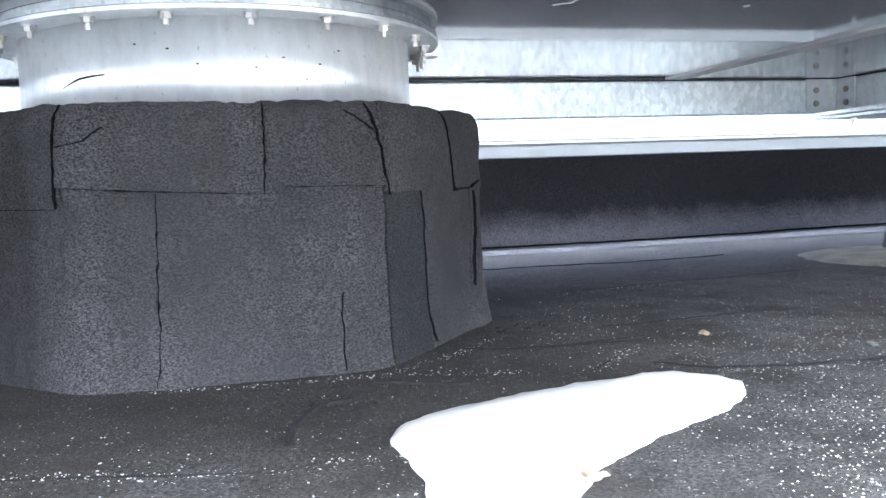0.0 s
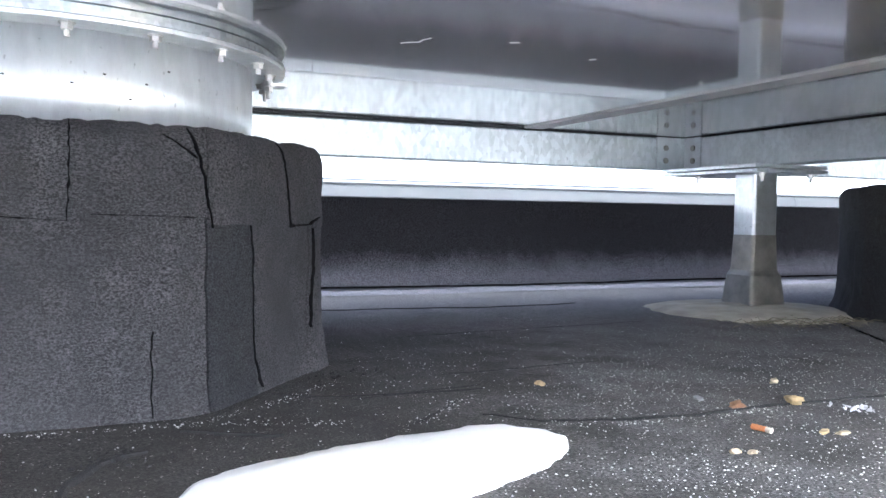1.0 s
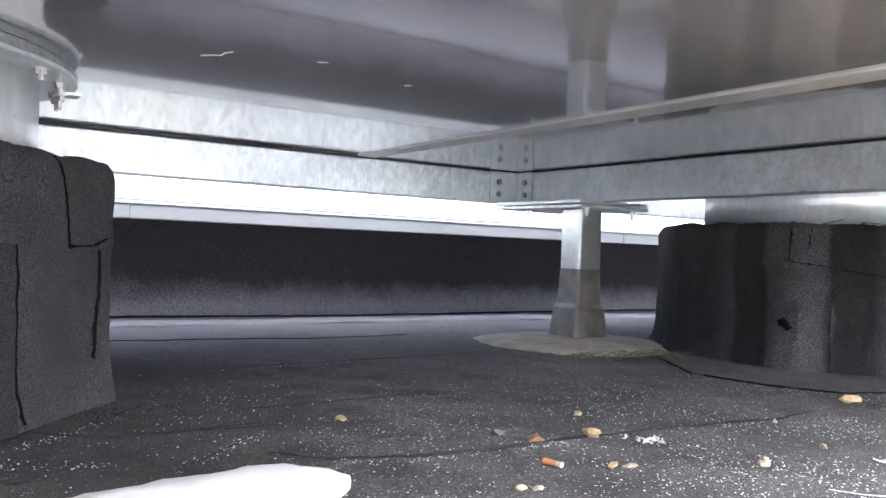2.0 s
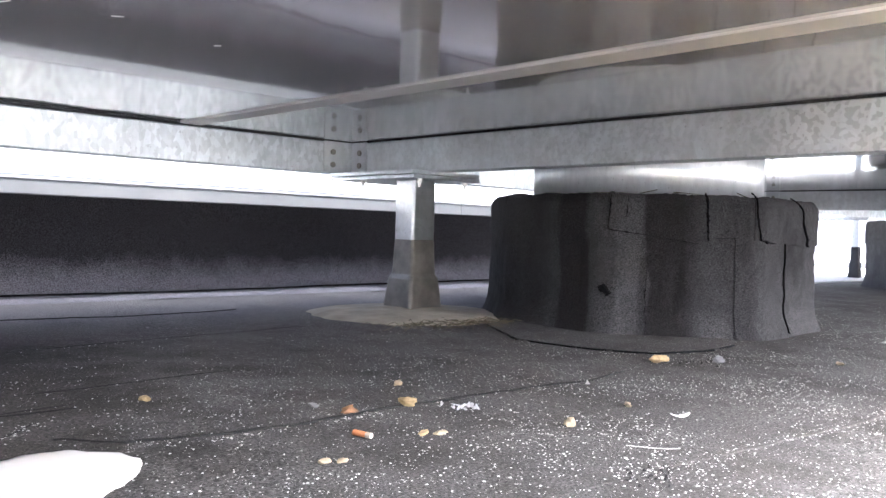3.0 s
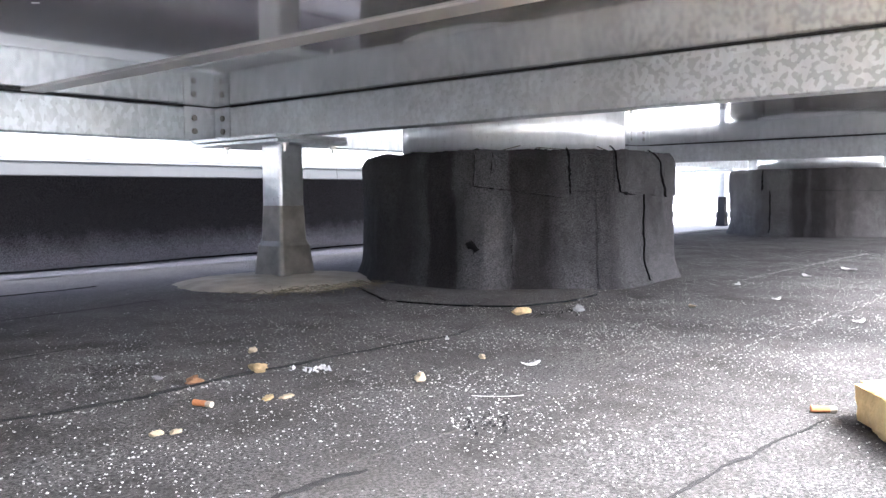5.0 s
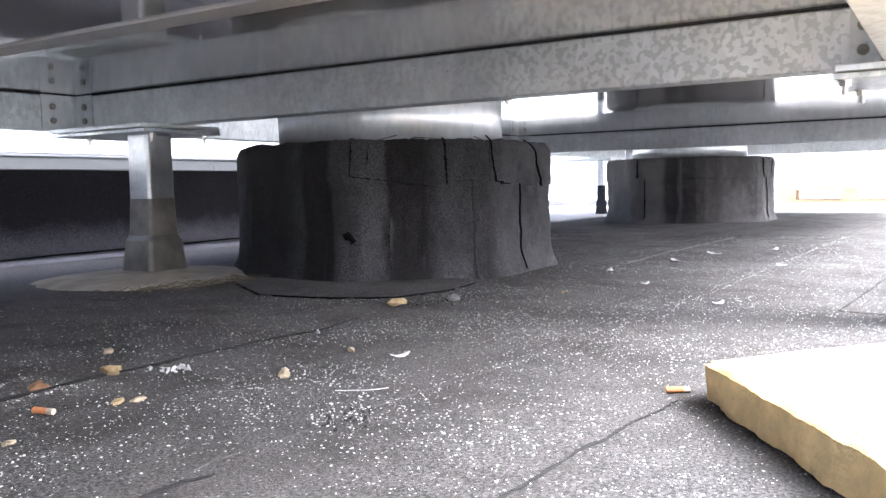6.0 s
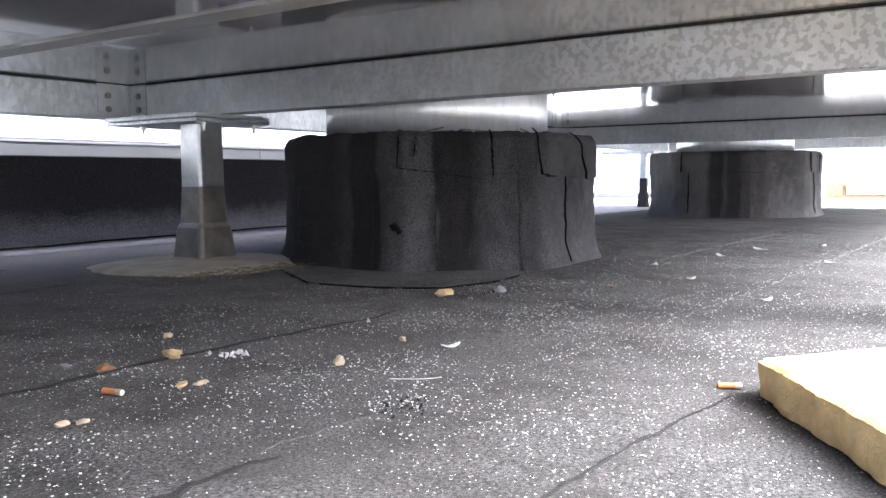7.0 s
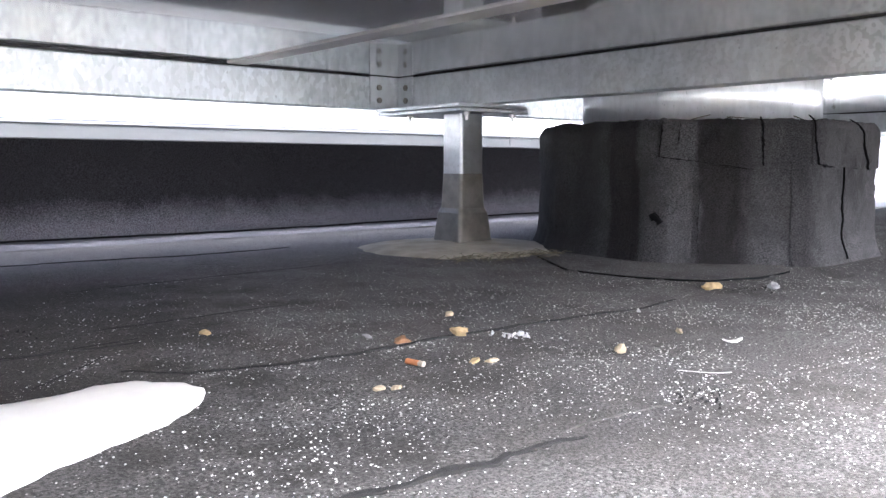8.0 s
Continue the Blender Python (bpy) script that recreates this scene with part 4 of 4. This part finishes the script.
stone(1.361, 0.654, 0.017, 0.010, BARK, "ochre curled flake lying on a lap", "flake", 0.6, "bark_flake")
stone(1.266, 0.664, 0.015, 0.009, LEAF, "brown crumpled leaf on the felt", "leaf", 0.5, "dry_leaf")
stone(2.028, 0.676, 0.030, 0.014, BARK, "pale ochre flake near the plinth apron", "flake", 0.4, "bark_flake")
stone(1.252, 0.723, 0.010, 0.008, GREY_STONE, "small grey pebble on the felt")
stone(1.453, 0.447, 0.010, 0.009, STONE, "small sandy pebble on the felt", flat=0.8)
stone(1.447, 0.779, 0.014, 0.008, STONE, "flat sandy chip on the felt")
stone(1.626, 0.478, 0.011, 0.006, STONE, "flat sandy chip on the felt")
stone(1.090, 0.890, 0.012, 0.009, BARK, "ochre crumb on the felt", "flake", 0.5, "bark_flake")
stone(0.386, 0.868, 0.008, 0.006, BARK, "yellow crumb at the foot of the plinth", "flake", 0.8, "bark_flake")
stone(0.677, 0.398, 0.014, 0.010, STONE, "sandy crumb beside the white patch")
stone(1.113, 0.501, 0.012, 0.007, STONE, "pale chip on the felt", flat=0.35)
stone(1.13, 0.492, 0.009, 0.006, STONE, "pale chip on the felt", flat=0.35)
stone(1.270, 0.524, 0.012, 0.006, BARK, "ochre splinter on the felt", "flake", 0.4, "bark_flake")
stone(1.290, 0.514, 0.012, 0.006, STONE, "pale splinter on the felt", "flake", 0.4, "bark_flake")
stone(2.332, 0.454, 0.016, 0.008, STONE, "pale chip near the plinth", flat=0.3)
stone(2.12, 0.60, 0.014, 0.012, GREY_STONE, "dark pebble at the apron edge", flat=0.8)


def flake(x, y, l, w, mat, label, curl=0.004):
    bm = bmesh.new()
    n = 8
    rows = []
    for i in range(n + 1):
        f = i / n * 2 - 1
        ww = w * (1 - f * f * 0.8) * litter.uniform(0.7, 1.2)
        z = 0.0015 + curl * f * f
        rows.append([bm.verts.new((f * l, s * ww, z + e)) for s, e in ((-1, 0.001), (1, 0.001), (1, -0.001), (-1, -0.001))])
    for a, b in zip(rows, rows[1:]):
        for k in range(4):
            j = (k + 1) % 4
            bm.faces.new((a[k], b[k], b[j], a[j]))
    bm.faces.new(rows[0])
    bm.faces.new(rows[-1][::-1])
    ob = link("paint_flake", bm, mat)
    ob.matrix_world = pose(x, y, floor_z(x, y) + 0.0005, 0, 0, litter.uniform(-60, 60))
    return tagged(ob, label, "paint flake", "white flakes on the roof")


for x, y, l, w in ((1.626, 0.394, 0.022, 0.007), (2.306, 0.128, 0.024, 0.010), (3.366, 0.393, 0.060, 0.018), (3.1, 0.44, 0.05, 0.014), (3.05, 0.14, 0.03, 0.012), (2.55, 0.35, 0.02, 0.008), (2.78, 0.52, 0.025, 0.01), (3.6, 0.25, 0.04, 0.012), (1.72, 0.62, 0.012, 0.004)):
    flake(x, y, l * 0.7, w * 0.7, CHIP, "curled white paint flake on the felt")


def plastic_shred():
    bm = bmesh.new()
    for k in range(26):
        x, y = litter.gauss(0, 0.008), litter.gauss(0, 0.013)
        m = Matrix.Translation((x, y, 0.003 + 0.004 * litter.random())) @ Euler((litter.random() * 3, litter.random() * 3, litter.random() * 3)).to_matrix().to_4x4() @ Matrix.Diagonal((1.4, 0.7, 0.35, 1))
        bmesh.ops.create_icosphere(bm, subdivisions=2, radius=litter.uniform(0.001, 0.0034), matrix=m)
    for v in bm.verts:
        v.co += Vector((noise.noise(v.co * 300), noise.noise(v.co * 310 + Vector((5, 0, 0))), noise.noise(v.co * 290) * 0.6)) * 0.0016
        v.co.z = max(0.0005, v.co.z)
    ob = link("plastic_shred", bm, FOIL)
    ob.matrix_world = pose(1.41, 0.596, floor_z(1.41, 0.596), 0, 0, 40)
    return tagged(ob, "small shredded whitish plastic film on the felt", "plastic scrap")


plastic_shred()


def crumbs(x, y, spread, count, seed):
    rng = random.Random(seed)
    bm = bmesh.new()
    for _ in range(count):
        a, b = x + rng.gauss(0, spread), y + rng.gauss(0, spread * 0.6)
        r = rng.uniform(0.0008, 0.0026)
        m = Matrix.Translation((a, b, floor_z(a, b) + r * 0.3)) @ Euler((rng.random() * 3, rng.random() * 3, 0)).to_matrix().to_4x4() @ Matrix.Diagonal((1.5, 1, 0.6, 1))
        bmesh.ops.create_icosphere(bm, subdivisions=1, radius=r, matrix=m)
    return tagged(link("dirt_crumbs", bm, CRACK), "loose dark dirt crumbs on the felt", "crumbs", kind="stuff")


crumbs(1.345, 0.262, 0.022, 26, 1)
crumbs(0.47, 0.70, 0.03, 34, 2)
crumbs(0.82, 1.06, 0.04, 30, 3)
crumbs(2.10, 0.62, 0.03, 18, 4)


def butt(x, y, turn, label):
    b = empty("cigarette_butt", label=label, category="cigarette butt")
    for name, x0, x1, mat in (("filter", -0.013, 0.006, FILTER), ("paper", 0.0062, 0.013, PAPER)):
        bm = bmesh.new()
        bmesh.ops.create_cone(bm, cap_ends=True, segments=14, radius1=0.0040, radius2=0.0037, depth=x1 - x0, matrix=pose((x0 + x1) / 2, 0, 0.004, 0, 90, 0))
        for v in bm.verts:
            v.co.z *= 0.9
        part(name, bm, mat, b, smooth=False)
    b.matrix_world = pose(x, y, floor_z(x, y) + 0.0004, 0, 0, turn)
    return b


butt(1.206, 0.557, -78, "flattened orange cigarette butt on the felt")
butt(1.606, 0.006, -60, "orange cigarette butt beside the insulation slab")


def strand(name, pts, r, mat, label, cat, group=""):
    cu = bpy.data.curves.new(name, "CURVE")
    cu.dimensions, cu.bevel_depth, cu.bevel_resolution = "3D", r, 1
    s = cu.splines.new("POLY")
    s.points.add(len(pts) - 1)
    for q, p in zip(s.points, pts):
        q.co = (*p, 1)
    cu.materials.append(mat)
    return tagged(new(name, cu), label, cat, group)


strand("thread", [(1.425 + 0.040 * f, 0.345 - 0.045 * f - 0.010 * math.sin(f * 3), 0.002 + floor_z(1.44, 0.33)) for f in [i / 12 for i in range(13)]], 0.0005, CHIP, "thin white thread lying in a curve", "thread")


def dry_grass(cx, cy, spread, count, seed):
    rng = random.Random(seed)
    bm = bmesh.new()
    for _ in range(count):
        x, y = cx + rng.gauss(0, spread), cy + rng.gauss(0, spread * 0.45)
        a, l = rng.uniform(0, 6.28), rng.uniform(0.03, 0.11)
        pts = []
        for i in range(6):
            f = i / 5
            a += rng.uniform(-0.35, 0.35)
            x, y = x + math.cos(a) * l / 5, y + math.sin(a) * l / 5
            pts.append(Vector((x, y, floor_z(x, y) + 0.003 + 0.014 * math.sin(f * 3.0) * rng.random())))
        r = 0.0009
        prev = None
        for p in pts:
            ring = [bm.verts.new(p + Vector((r * math.cos(k * 2.1), r * math.sin(k * 2.1) * 0.4, r * math.sin(k * 2.1)))) for k in range(3)]
            if prev:
                for k in range(3):
                    j = (k + 1) % 3
                    bm.faces.new((prev[k], prev[j], ring[j], ring[k]))
            prev = ring
    return tagged(link("dry_grass", bm, STRAW), "tuft of matted dry grass at the mortar edge", "dry grass", kind="stuff")


dry_grass(2.06, 1.31, 0.08, 46, 21)
dry_grass(2.22, 1.29, 0.05, 24, 22)
twigs = random.Random(31)
for k in range(7):
    th = radians(200 + 11 * k)
    x, y = C2[0] + 0.40 * math.cos(th), C2[1] + 0.40 * math.sin(th)
    strand("twig", [(x, y, 0.3435), (x + twigs.uniform(-0.03, 0.03), y + twigs.uniform(-0.03, 0.03), 0.351), (x + twigs.uniform(-0.05, 0.05), y + twigs.uniform(-0.05, 0.05), 0.351 + twigs.uniform(0.0, 0.016))], 0.0012, STRAW, "thin dry twig lying on the plinth top", "twig", "twigs on the plinth")


# ---- white chippings scattered over the felt ----
def chippings():
    rng = random.Random(77)
    verts, faces = [], []

    def grain(x, y, r):
        z = floor_z(x, y) - 0.0002
        k, a0 = 4 + int(rng.random() * 2), rng.random() * 6
        o = len(verts)
        sx = rng.uniform(0.7, 1.5)
        t = rng.random() * 6
        for q, h in ((1.0, 0.0), (0.7, 0.55 * r)):
            for i in range(k):
                a = a0 + 6.283 * i / k
                u, v = r * q * sx * math.cos(a), r * q * math.sin(a) * rng.uniform(0.7, 1.1)
                verts.append((x + u * math.cos(t) - v * math.sin(t), y + u * math.sin(t) + v * math.cos(t), z + h + (0.2 * r * rng.random() if h else 0)))
        faces.append(tuple(range(o + k, o + 2 * k)))
        for i in range(k):
            j = (i + 1) % k
            faces.append((o + i, o + j, o + k + j, o + k + i))

    n = 0
    while n < 44000:
        x, y = rng.uniform(0.1, 4.4), rng.uniform(-0.4, 1.7)
        if math.hypot(x - C1[0], y - C1[1]) < 0.50 or math.hypot(x - C2[0], y - C2[1]) < 0.50:
            continue
        dens = max(0.03, min(0.72 + 0.5 * max(0.0, y), 1.30 - 0.92 * y) * (0.5 if x < 0.95 and y > 0.72 else 1.0)) * (0.55 + 0.9 * noise.noise((x * 4, y * 4, 9)))
        if x > 2.4:
            dens *= 0.45
        if x < 0.8:
            dens *= 0.16 if y > 0.45 else 0.6
        if rng.random() > dens:
            continue
        grain(x, y, 0.0003 + 0.0013 * rng.random() ** 2.8)
        n += 1
    lines = [[(0.18, 0.572), (0.30, 0.54), (0.415, 0.507), (0.478, 0.523), (0.55, 0.50)], [(0.28, 0.852), (0.42, 0.842), (0.58, 0.835), (0.72, 0.94), (0.80, 1.02)], [(0.83, 0.74), (0.94, 0.845)], [(0.985, 0.682), (1.10, 0.648), (1.19, 0.637), (1.30, 0.643)],
             [(0.60, 0.83), (0.70, 0.80), (0.76, 0.775)], [(1.05, 1.41), (1.45, 1.45)], [(1.2, 1.02), (1.45, 1.03)], [(1.30, 0.274), (1.455, 0.262), (1.953, 0.217), (2.838, 0.174), (4.4, 0.12)], [(2.9, 0.56), (3.5, 0.54), (4.19, 0.513)]]
    for path in lines:
        for (x0, y0), (x1, y1) in zip(path, path[1:]):
            d = math.hypot(x1 - x0, y1 - y0)
            for _ in range(int(d * (620 if y0 < 1.0 else 110))):
                f = rng.random()
                grain(x0 + (x1 - x0) * f + rng.gauss(0, 0.007), y0 + (y1 - y0) * f + rng.gauss(0, 0.007), 0.0004 + 0.0013 * rng.random() ** 2.5)
    me = bpy.data.meshes.new("chippings")
    me.from_pydata(verts, [], faces)
    me.materials.append(CHIP)
    return tagged(new("chippings", me), "scattered tiny white stone chippings on the felt", "chippings", kind="stuff")


chippings()
